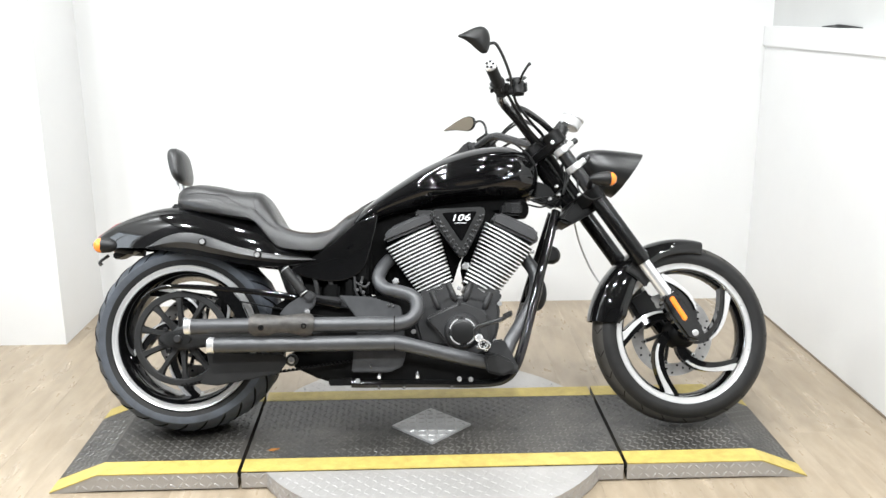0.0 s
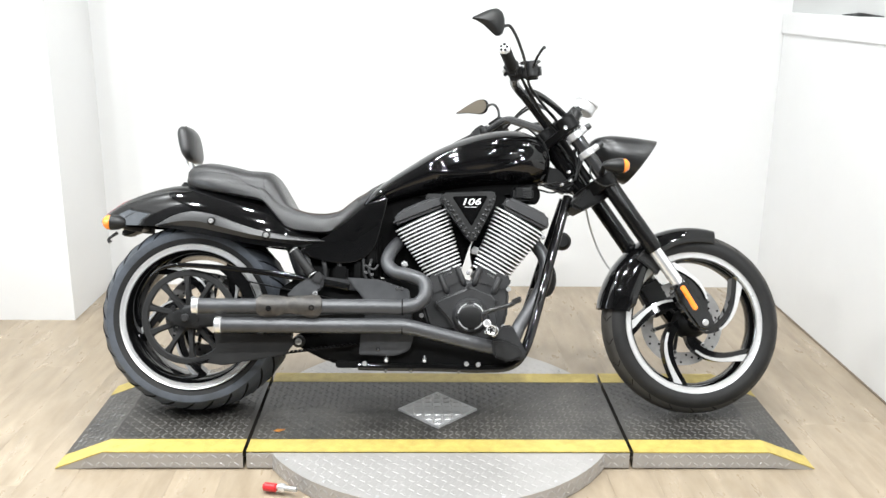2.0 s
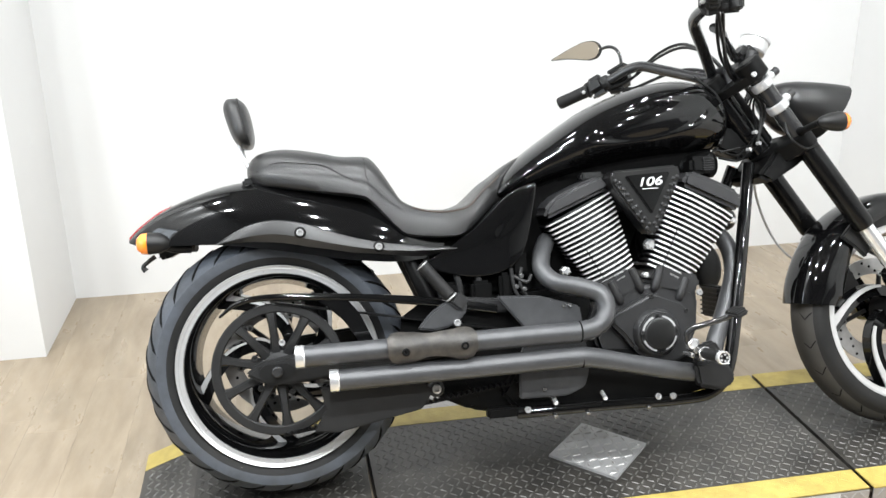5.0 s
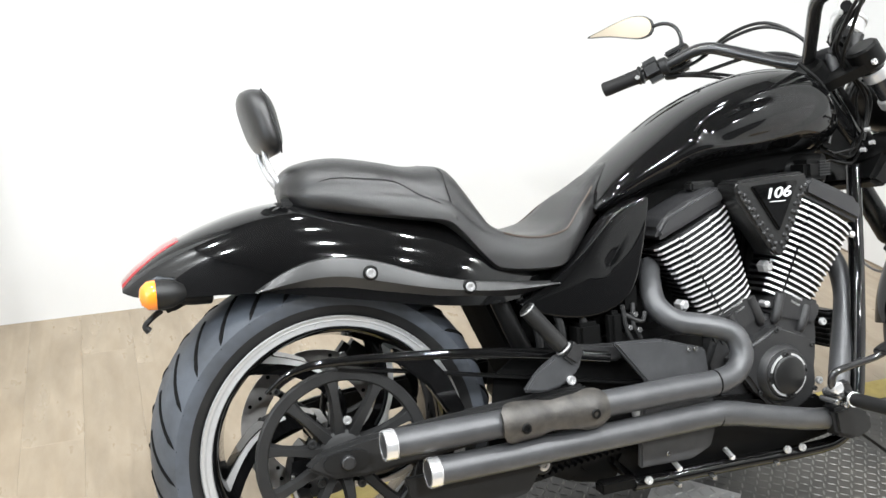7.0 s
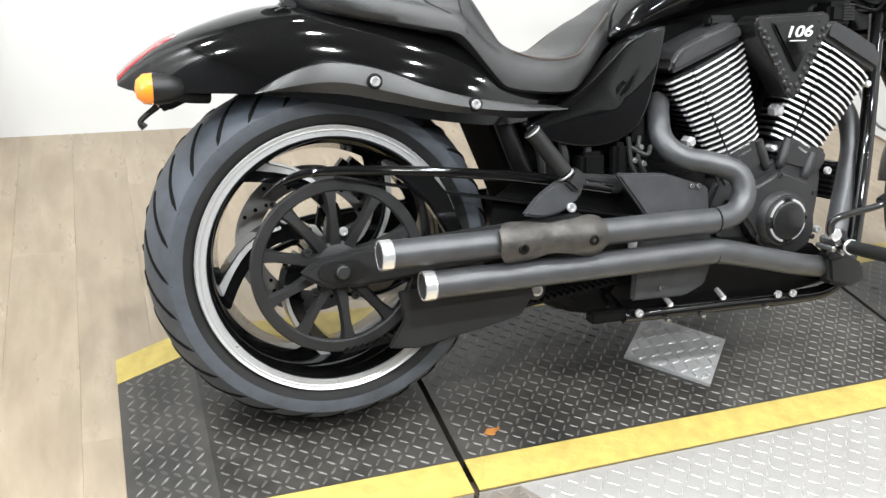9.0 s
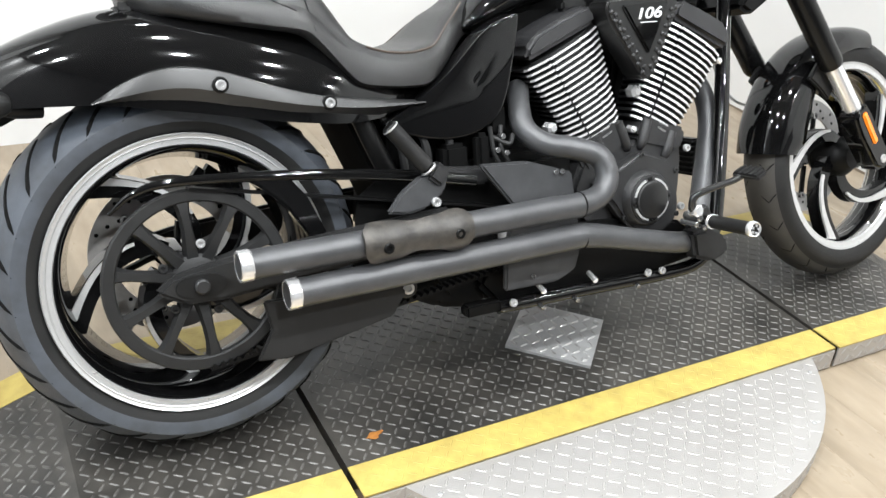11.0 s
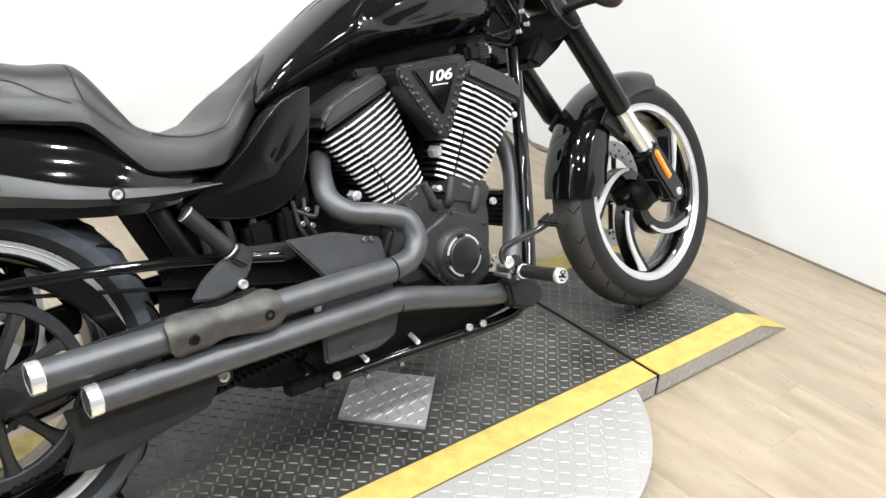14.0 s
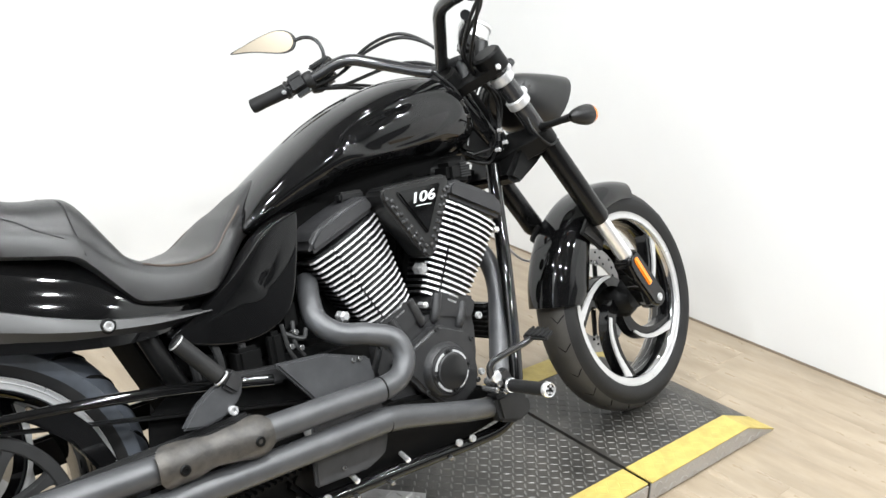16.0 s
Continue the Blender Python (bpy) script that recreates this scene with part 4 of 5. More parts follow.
tagged(num, "white slanted figures 106")
P("small_print", block((0.102, -0.1725, 0.7035), (0.040, 0.001, 0.0018), 0), PRINT, "thin white line of small print", vcov, smooth=False)

# tank: stations of x, bottom, top, half width
TANK = [(-0.266, 0.698, 0.716, 0.070), (-0.257, 0.687, 0.730, 0.088), (-0.232, 0.688, 0.760, 0.100), (-0.19, 0.703, 0.794, 0.106), (-0.12, 0.726, 0.842, 0.114), (-0.02, 0.750, 0.904, 0.127), (0.08, 0.766, 0.947, 0.137),
        (0.18, 0.776, 0.973, 0.138), (0.27, 0.778, 0.977, 0.126), (0.33, 0.782, 0.955, 0.108), (0.365, 0.80, 0.920, 0.085), (0.378, 0.83, 0.89, 0.04)]
rows = []
for x, z0, z1, w in smooth_table(TANK, 110):
    row = []
    n = 96
    for k in range(n):
        a = 2 * math.pi * k / n
        c, s = math.cos(a), math.sin(a)
        y = w * math.copysign(abs(c) ** 0.92, c)
        zz = (z0 + z1) / 2 + (z1 - z0) / 2 * math.copysign(abs(s) ** 0.96, s)
        # lower half tucks in towards the frame
        if s < 0:
            y *= 1 - 0.10 * s * s
        # long scallop pressed into each flank
        u, v = (x - 0.155) / 0.148, (zz - (0.874 + 0.16 * (x - 0.17))) / 0.046
        d = math.sqrt(u * u * (1.0 if u > 0 else 0.7) + v * v)
        if abs(c) > 0.3:
            press = 0.0085 * (1 / (1 + math.exp((d - 1.0) * 22)))
            y -= math.copysign(press, y)
        row.append((x, y, zz))
    rows.append(row)
tank = P("fuel_tank", skin(rows), GLOSS, "gloss black teardrop fuel tank", angle=60)
P("tank_front_panel", tube([(0.345, -0.075, 0.80), (0.372, -0.06, 0.86), (0.355, -0.055, 0.93), (0.30, -0.04, 0.985)], 0.004, 8), PLASTIC, "", tank)

# seat: stations of x, bottom, upper edge of the flank, top, half width at that edge, half width at the bottom
SEAT = [(-0.876, 0.780, 0.794, 0.806, 0.036, 0.026), (-0.864, 0.768, 0.792, 0.826, 0.078, 0.070), (-0.84, 0.757, 0.790, 0.840, 0.108, 0.104), (-0.80, 0.749, 0.788, 0.847, 0.126, 0.128),
        (-0.76, 0.741, 0.785, 0.845, 0.136, 0.142), (-0.70, 0.730, 0.777, 0.834, 0.143, 0.152), (-0.65, 0.721, 0.768, 0.822, 0.148, 0.158), (-0.60, 0.711, 0.757, 0.820, 0.150, 0.162),
        (-0.575, 0.690, 0.738, 0.814, 0.150, 0.162), (-0.552, 0.663, 0.714, 0.786, 0.150, 0.162), (-0.525, 0.632, 0.692, 0.740, 0.151, 0.162), (-0.505, 0.616, 0.682, 0.708, 0.151, 0.162),
        (-0.46, 0.608, 0.667, 0.688, 0.150, 0.161), (-0.40, 0.604, 0.659, 0.682, 0.146, 0.157), (-0.365, 0.608, 0.664, 0.685, 0.136, 0.148), (-0.332, 0.630, 0.677, 0.696, 0.122, 0.133),
        (-0.29, 0.664, 0.710, 0.734, 0.098, 0.104), (-0.262, 0.684, 0.726, 0.752, 0.076, 0.080), (-0.235, 0.696, 0.742, 0.772, 0.058, 0.060), (-0.208, 0.715, 0.762, 0.788, 0.040, 0.040), (-0.185, 0.740, 0.778, 0.799, 0.020, 0.018)]
rows, halves = [], []
for x, z0, ze, z1, w, wb in smooth_table(SEAT, 90):
    half = [(0.0, z0), (wb * 0.6, z0), (wb * 0.95, z0 + 0.001), (wb, z0 + 0.006)]
    for t in (0.3, 0.6, 0.85):
        half.append((wb + (w + 0.003 - wb) * t + 0.002 * math.sin(math.pi * t), z0 + 0.006 + (ze - 0.006 - z0 - 0.006) * t))
    half += [(w + 0.001, ze - 0.004), (w - 0.003, ze)]
    dish = 0.010 * math.exp(-((x + 0.43) / 0.10) ** 2)
    for k in range(1, 11):
        f = math.pi / 2 * k / 10
        half.append(((w - 0.004) * math.cos(f) ** 0.55, ze + (z1 - ze) * math.sin(f) ** 0.9 - dish * math.sin(f) ** 3))
    halves.append((x, half))
    rows.append([(x, -y, z) for y, z in half] + [(x, y, z) for y, z in half[-2:0:-1]])
seat = P("seat", skin(rows), LEATHER, "black leather two-level seat", angle=55)


def on_seat(x, f, side=-1, lift=0.0012):
    """A point of the seat's skin at x, at the height f (0 low on the flank, 1 top)."""
    hx, half = min(halves, key=lambda q: abs(q[0] - x))
    k = 4 + round(f * (len(half) - 5))
    y, z = half[k]
    y0, za = half[max(k - 1, 0)]
    y1, zb = half[min(k + 1, len(half) - 1)]
    n = Vector((0, zb - za, -(y1 - y0))).normalized()
    return Vector((hx, side * (y + n.y * lift), z + n.z * lift))


for side in (-1, 1):
    for line in (((-0.85, 0.30), (-0.80, 0.42), (-0.74, 0.45), (-0.69, 0.42), (-0.645, 0.32), (-0.615, 0.12)), ((-0.600, 1.0), (-0.597, 0.7), (-0.593, 0.45), (-0.588, 0.25), (-0.583, 0.0))):
        P("seat_seam", tube([on_seat(x, f, side) for x, f in line], 0.0010, 6, 4), SEAM, "", seat)

    # raised edge seam; its tan highlight is painted into the brown
    P("seat_welt", tube([on_seat(x, f, side, 0.0008) for x, f in ((-0.49, 0.42), (-0.45, 0.42), (-0.41, 0.42), (-0.37, 0.42), (-0.335, 0.44), (-0.30, 0.48), (-0.27, 0.52), (-0.245, 0.58))], 0.0020, 6, 4), WELT, "rubbed edge seam with a tan highlight in its colour", seat)

# passenger backrest
pad = []
for t in lin(-1, 1, 19):
    hh = math.sqrt(max(0.0, 1 - abs(t) ** 3.2))
    zz = 0.923 + 0.066 * t
    xo = -0.890 - 0.014 * t
    pad.append([(xo + (0.031 + 0.004 * t) * hh * math.copysign(abs(math.cos(a)) ** 0.8, math.cos(a)), 0.05 + (0.095 - 0.012 * t) * hh ** 0.6 * math.copysign(abs(math.sin(a)) ** 0.8, math.sin(a)), zz) for a in [2 * math.pi * k / 28 for k in range(28)]])
back = P("backrest", skin(pad), LEATHER, "black leather passenger backrest pad", angle=70)
P("backrest_seam", tube([(-0.890 - 0.014 * t + 0.012, 0.05 - (0.0955 - 0.012 * t) * math.sqrt(max(0, 1 - abs(t) ** 3.2)) ** 0.6 - 0.0005, 0.923 + 0.066 * t) for t in lin(-0.9, 0.9, 9)], 0.0015, 6, 3), SEAM, "", back)
for y in (0.0, 0.075):
    P("backrest_post", tube([(-0.893, y + 0.01, 0.890), (-0.890, y + 0.008, 0.852), (-0.876, y, 0.815), (-0.852, y - 0.006, 0.780)], 0.0055, 10), STEEL, "steel backrest post")
P("backrest_mount", block((-0.858, -0.045, 0.770), (0.06, 0.05, 0.018), 0.006), PLASTIC, "black backrest bracket")

# rear fender: stations of x, lower edge, top, half width
FEND = [(-1.165, 0.640, 0.650, 0.048), (-1.14, 0.632, 0.674, 0.076), (-1.09, 0.628, 0.709, 0.100), (-1.02, 0.626, 0.740, 0.120), (-0.93, 0.621, 0.766, 0.138), (-0.84, 0.606, 0.774, 0.152), (-0.74, 0.587, 0.765, 0.164), (-0.64, 0.568, 0.742, 0.168),
        (-0.54, 0.556, 0.71, 0.164), (-0.47, 0.558, 0.672, 0.148), (-0.41, 0.570, 0.64, 0.125)]
frows = []
for x, z0, z1, w in smooth_table(FEND, 44):
    outer, inner = [], []
    for k in range(29):
        a = math.pi * k / 28
        c, s = math.cos(a), math.sin(a)
        y = -w * math.copysign(abs(c) ** 0.62, c)
        outer.append((x, y, z0 + (z1 - z0) * s ** 0.8))
        inner.append((x, y * (1 - 0.008 / w), z0 + (z1 - z0 - 0.010) * s ** 0.8))
    frows.append(outer + inner[::-1])
fender = P("rear_fender", skin(frows), GLOSS, "long gloss black rear fender", angle=50)
lens = []
for t in lin(0, 1, 12):
    x = -1.162 + 0.10 * t
    z1 = float(np.interp(x, [q[0] for q in FEND], [q[2] for q in FEND]))
    hw = 0.040 + 0.006 * t
    lens.append([(x - 0.003, y, z1 + dz - 0.55 * y * y) for y, dz in ((-hw, -0.006), (-hw * 0.9, 0.001), (-hw * 0.4, 0.0045), (hw * 0.4, 0.0045), (hw * 0.9, 0.001), (hw, -0.006))])
P("tail_light", skin(lens), REDLENS, "red tail light strip let into the fender", fender)
# satin strut covers along the fender's flanks: x, lower edge, crease, top
STRUT = [(-0.952, 0.622, 0.6245, 0.627), (-0.90, 0.616, 0.634, 0.656), (-0.85, 0.608, 0.640, 0.671), (-0.80, 0.600, 0.638, 0.672), (-0.74, 0.590, 0.624, 0.659), (-0.66, 0.576, 0.604, 0.630), (-0.58, 0.566, 0.589, 0.608), (-0.50, 0.561, 0.580, 0.595), (-0.44, 0.566, 0.578, 0.588), (-0.385, 0.573, 0.5775, 0.582)]
for s in (-1, 1):
    srows = []
    for x, z0, zc, z1 in smooth_table(STRUT, 30):
        w = float(np.interp(x, [q[0] for q in FEND[:9]] + [-0.47, -0.385], [q[3] for q in FEND[:9]] + [0.158, 0.150]))
        srows.append([(x, s * (w - 0.022), z0), (x, s * (w - 0.010), z0 + 0.001), (x, s * (w + 0.012), zc), (x, s * (w + 0.010), zc + (z1 - zc) * 0.4), (x, s * (w + 0.004), z1 - 0.002), (x, s * (w - 0.006), z1)])
    strut = P("strut_cover", skin(srows), SATIN, "satin charcoal strut cover on the fender", angle=25)
    for x, z in ((-0.757, 0.640), (-0.575, 0.595)):
        P("washer", rod((x, s * 0.172, z), (x, s * 0.178, z), 0.0135, 20, None, 0.15), INK, "", strut)
        P("strut_bolt", bolt((x, s * 0.176, z), (0, s, 0), 0.0090, 0.007), CHROME, "chrome socket bolt", strut)

# side cover under the seat nose
COV = rounded([(-0.466, 0.546), (-0.43, 0.566), (-0.385, 0.592), (-0.340, 0.622), (-0.300, 0.656), (-0.262, 0.690), (-0.225, 0.712), (-0.195, 0.722), (-0.181, 0.725), (-0.178, 0.718), (-0.184, 0.685), (-0.197, 0.630), (-0.214, 0.572), (-0.238, 0.534), (-0.285, 0.510), (-0.345, 0.505), (-0.405, 0.516), (-0.445, 0.530)], 3)
for s in (-1, 1):
    cx0, cz0 = -0.285, 0.590
    lay = [(1.0, 0.110), (1.0, 0.153), (0.996, 0.1555)] + [(g, 0.1565 + 0.0045 * (1 - g * g)) for g in (0.985, 0.95, 0.88, 0.78, 0.66, 0.52, 0.38, 0.24, 0.10)]
    cov = skin([[(cx0 + (x - cx0) * g, s * (y - 0.030 * max(0, z - 0.64)), cz0 + (z - cz0) * g) for x, z in COV] for g, y in lay])
    P("side_cover", cov, GLOSS, "gloss black teardrop side cover", angle=50)

# dark inner parts between seat and gearbox; their dead black stands in for shade
P("battery_box", block((-0.33, 0.0, 0.53), (0.26, 0.22, 0.16), 0.012), DEAD, "battery box under the seat, blackened in place of shade")
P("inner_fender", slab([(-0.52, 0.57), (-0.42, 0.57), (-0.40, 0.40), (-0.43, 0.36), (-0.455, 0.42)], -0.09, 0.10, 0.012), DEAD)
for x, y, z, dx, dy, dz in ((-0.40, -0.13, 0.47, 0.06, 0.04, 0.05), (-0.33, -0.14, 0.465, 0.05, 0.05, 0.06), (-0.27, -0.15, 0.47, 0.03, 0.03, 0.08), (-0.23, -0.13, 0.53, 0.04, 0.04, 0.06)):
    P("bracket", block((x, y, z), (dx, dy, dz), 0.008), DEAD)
for pts in (((-0.255, -0.16, 0.52), (-0.25, -0.165, 0.47), (-0.235, -0.165, 0.44)), ((-0.228, -0.155, 0.52), (-0.235, -0.165, 0.48), (-0.22, -0.165, 0.45)), ((-0.25, -0.16, 0.50), (-0.22, -0.17, 0.485), (-0.205, -0.16, 0.50))):
    P("hose", tube(pts, 0.0045, 8), CAST, "black rubber hose")
for x, z in ((-0.245, 0.475), (-0.225, 0.468), (-0.232, 0.50)):
    P("hose_fitting", rod((x, -0.155, z), (x, -0.172, z), 0.0060, 6), DULLCHROME)
P("shock_linkage", tube([(-0.50, -0.12, 0.56), (-0.47, -0.13, 0.48), (-0.44, -0.13, 0.42)], 0.018, 12), INK)
for k in range(3):
    P("loom_hose", tube([(-0.46 + 0.05 * k, -0.125, 0.56), (-0.435 + 0.05 * k, -0.145, 0.50), (-0.425 + 0.045 * k, -0.14, 0.43)], 0.008, 8), CAST)

# frame: rails, down tubes, foot controls
for s in (-1, 1):
    P("frame_rail", tube([(-0.265, s * 0.176, 0.168), (-0.20, s * 0.178, 0.167), (0.0, s * 0.181, 0.166), (0.14, s * 0.184, 0.164), (0.235, s * 0.187, 0.175), (0.283, s * 0.183, 0.232), (0.325, s * 0.155, 0.36), (0.365, s * 0.12, 0.50), (0.405, s * 0.08, 0.63), (0.44, s * 0.045, 0.745)],
                          [0.0145] * 5 + [0.0165] * 5, 14, 6), GLOSS, "gloss black frame tube")
    P("rail_end", block((-0.300, s * 0.172, 0.173), (0.078, 0.030, 0.023), 0.004), INK, "black rail end plug")
P("under_frame", slab([(-0.30, 0.215), (-0.24, 0.30), (0.0, 0.30), (0.20, 0.275), (0.27, 0.22), (0.25, 0.180), (0.10, 0.160), (-0.25, 0.160)], -0.164, 0.15, 0.010), INK, "black engine underside")
for x, z in ((-0.243, 0.178), (0.089, 0.180), (0.127, 0.178)):
    P("rail_bolt", bolt((x, -0.198, z), (0, -1, 0), 0.0085, 0.006), CHROME, "chrome frame bolt")
for x in (-0.173, -0.048):
    P("rail_pin", rod((x, -0.176, 0.200), (x, -0.204, 0.187), 0.0062, 12, None, 0.3), CHROME, "plated pin on the rail")
for x in (-0.174, -0.092, 0.064):
    P("rail_nut", rod((x, -0.186, 0.157), (x, -0.202, 0.154), 0.0055, 6, None, 0.2), DULLCHROME, "plated nut under the rail")
P("oil_cooler", block((0.330, -0.03, 0.385), (0.030, 0.10, 0.084), 0.004), INK, "finned black oil cooler")
for k in range(7):
    P("cooler_fin", block((0.330, -0.03, 0.349 + 0.012 * k), (0.036, 0.108, 0.004), 0.001), CAST)
P("far_cover", ball((0.385, 0.12, 0.462), (0.040, 0.030, 0.066), u=24, v=16), CAST, "rounded black cover on the far side of the engine")
P("horn", lathe([(0.0, -0.018), (0.020, -0.018), (0.032, -0.006), (0.034, 0.006), (0.024, 0.02), (0.0, 0.022)], (0.445, 0.60), 28, closed=False), PLASTIC, "black disc horn").matrix_basis = pose(0, 0.12, 0)
P("heel_plate", slab([(0.175, 0.285), (0.20, 0.305), (0.235, 0.31), (0.262, 0.26), (0.285, 0.215), (0.275, 0.195), (0.20, 0.195)], -0.222, -0.205, 0.006), ENGINE, "black foot control plate")
peg = P("foot_peg", rod((0.170, -0.302, 0.2945), (0.1545, -0.427, 0.3025), 0.0138, 18, None, 0.2), RUBBER, "black rubber foot peg with chrome ends")
P("peg_ring", rod((0.171, -0.296, 0.294), (0.1695, -0.308, 0.2948), 0.0155, 18, None, 0.25), CHROME, "", peg)
P("peg_ring", lathe([(0.0115, -0.433), (0.0135, -0.434), (0.0158, -0.430), (0.0158, -0.422), (0.0115, -0.422)], (0.154, 0.3028), 24), CHROME, "", peg)
P("peg_cap", rod((0.154, -0.422, 0.3028), (0.154, -0.431, 0.3028), 0.012, 18), INK, "", peg)
for k in range(5):
    a = 2 * math.pi * k / 5
    P("peg_hole", rod((0.154 + 0.0075 * math.cos(a), -0.431, 0.3028 + 0.0075 * math.sin(a)), (0.154 + 0.0075 * math.cos(a), -0.4332, 0.3028 + 0.0075 * math.sin(a)), 0.0028, 10, None, 0), CHROME, "", peg)
P("peg_mount", block((0.178, -0.258, 0.292), (0.024, 0.085, 0.022), 0.008), CAST, "black peg clevis")
P("brake_link", rod((0.150, -0.262, 0.316), (0.150, -0.288, 0.317), 0.013, 18, None, 0.3), CHROME, "chrome pedal pivot")
P("brake_pedal", tube([(0.153, -0.272, 0.308), (0.139, -0.278, 0.328), (0.142, -0.284, 0.349), (0.176, -0.296, 0.362), (0.214, -0.310, 0.373), (0.232, -0.318, 0.382)], [0.009, 0.0085, 0.0075, 0.007, 0.007, 0.007], 10), BARCHROME, "gloss black brake pedal")
pp = P("pedal_pad", block((0.238, -0.332, 0.388), (0.030, 0.070, 0.012), 0.004, pose(0, 0, 0, 0, -25, 0)), RUBBER, "ribbed rubber pedal pad")
for k in range(4):
    P("pad_rib", block((0.238, -0.310 - 0.014 * k, 0.3945), (0.028, 0.006, 0.006), 0.001, pose(0, 0, 0, 0, -25, 0)), RUBBER, "", pp)
P("brake_cylinder", slab([(0.165, 0.262), (0.205, 0.266), (0.262, 0.240), (0.268, 0.205), (0.225, 0.190), (0.175, 0.205)], -0.252, -0.205, 0.008), CAST, "black rear brake cylinder")
for x, z, r in ((0.158, 0.300, 0.0085), (0.172, 0.280, 0.0075), (0.148, 0.288, 0.006)):
    P("linkage_pin", rod((x, -0.235, z), (x, -0.284, z), r, 14, None, 0.35), DULLCHROME, "dull chrome foot control pin")
pas = P("passenger_peg", rod((-0.418, -0.215, 0.468), (-0.482, -0.205, 0.548), 0.0155, 18, None, 0.2), RUBBER, "folded rubber passenger peg with chrome ends")
d = Vector((-0.064, 0.010, 0.080)).normalized()
for t in (-0.004, 0.098):
    c = Vector((-0.418, -0.215, 0.468)) + d * t
    P("peg_ring", rod(c - d * 0.002, c + d * 0.002, 0.0162, 18, None, 0.2), STEEL, "", pas)
    P("peg_cap", rod(c - d * 0.005, c + d * 0.0055, 0.0130, 16), INK, "", pas)
P("peg_bracket", slab([(-0.50, 0.395), (-0.47, 0.43), (-0.43, 0.455), (-0.40, 0.462), (-0.375, 0.448), (-0.385, 0.42), (-0.42, 0.395), (-0.46, 0.388)], -0.215, -0.200, 0.005), MATTE, "leaf-shaped matte black peg bracket")
P("peg_clamp", block((-0.398, -0.212, 0.455), (0.035, 0.03, 0.035), 0.006, pose(0, 0, 0, 0, 40, 0)), ENGINE)
P("bracket_bolt", bolt((-0.405, -0.215, 0.404), (0, -1, 0), 0.009, 0.008), CHROME)
P("cross_bar", block((-0.33, -0.165, 0.437), (0.12, 0.02, 0.034), 0.005, pose(0, 0, 0, 0, 6, 0)), ENGINE)

# front end: forks, clamps, headlight, fender, bars; all of it turns with the steering
def F(name, bm, mat, label="", parent=None, angle=40, smooth=True):
    return P(name, bm, mat, label, parent, True, smooth, angle)


def fork_at(z, y):
    """The point of a fork leg's axis at the height z."""
    return Vector((0.628 + (0.682 - z) * 0.706, y, z))


for s in (-1, 1):
    y = s * 0.112
    F("fork_tube", tube([fork_at(0.975, y), fork_at(0.80, y)], 0.0235, 20, 1), BARCHROME, "gloss black upper fork tube")
    F("fork_boot", tube([fork_at(0.805, y), fork_at(0.797, y), fork_at(0.60, y), fork_at(0.565, y), fork_at(0.555, y)], [0.024, 0.0285, 0.0285, 0.0295, 0.026], 24, 1), BOOT, "satin black fork cover tube")
    F("fork_slider", tube([fork_at(0.57, y), fork_at(0.425, y)], 0.0215, 20, 1), CHROME, "chrome fork slider")
    F("fork_foot", slab([(0.782, 0.445), (0.815, 0.462), (0.840, 0.43), (0.912, 0.325), (0.912, 0.295), (0.885, 0.280), (0.852, 0.29), (0.79, 0.375), (0.768, 0.42)], y - 0.029, y + 0.029, 0.010, segments=3), GLOSS, "gloss black fork foot")
    F("axle_cap", bolt((0.878, y + s * 0.028, 0.312), (0, s, 0), 0.011, 0.004), STEEL, "steel axle bolt")
    F("reflector", block((0.823, y + s * 0.030, 0.394), (0.018, 0.008, 0.092), 0.0035, pose(0, 0, 0, 0, -32, 0)), ORANGE, "amber reflector on the fork foot")
    for z in (0.941, 0.882):
        c = fork_at(z, y)
        dd = (fork_at(0.7, y) - fork_at(0.8, y)).normalized()
        col = F("clamp_collar", rod(c - dd * 0.012, c + dd * 0.012, 0.029, 24, None, 0.1), LIPMETAL, "machined aluminium fork collar")
        lug = Vector((0.80, 0, 0.60))
        F("collar_lug", rod(Vector((c.x, y - s * 0.008, c.z)) + lug * 0.018, Vector((c.x, y - s * 0.008, c.z)) + lug * 0.048, 0.0115, 14, None, 0.1), LIPMETAL, "", col)
        F("collar_bolt", rod(Vector((c.x, y - s * 0.008, c.z)) + lug * 0.048, Vector((c.x, y - s * 0.008, c.z)) + lug * 0.068, 0.0105, 14, None, 0.2), ENGINE, "black clamp knob", col)
    # turn signals
    stem = F("turn_signal", tube([(0.530, s * 0.135, 0.812), (0.524, s * 0.165, 0.812), (0.516, s * 0.205, 0.814), (0.514, s * 0.244, 0.816)], [0.011, 0.0085, 0.0085, 0.010], 12), PLASTIC, "black bullet turn signal with amber lens")
    F("signal_body", lathe_x([(0.004, 0.500), (0.011, 0.505), (0.0165, 0.517), (0.0225, 0.539), (0.0250, 0.560), (0.0245, 0.568), (0.0, 0.567)], (0, s * 0.248, 0.816), 24, False), PLASTIC, "", stem)
    F("signal_lens", lathe_x([(0.0237, 0.5685), (0.022, 0.578), (0.014, 0.588), (0.0, 0.592)], (0, s * 0.248, 0.816), 24, False), ORANGE, "amber signal lens", stem)
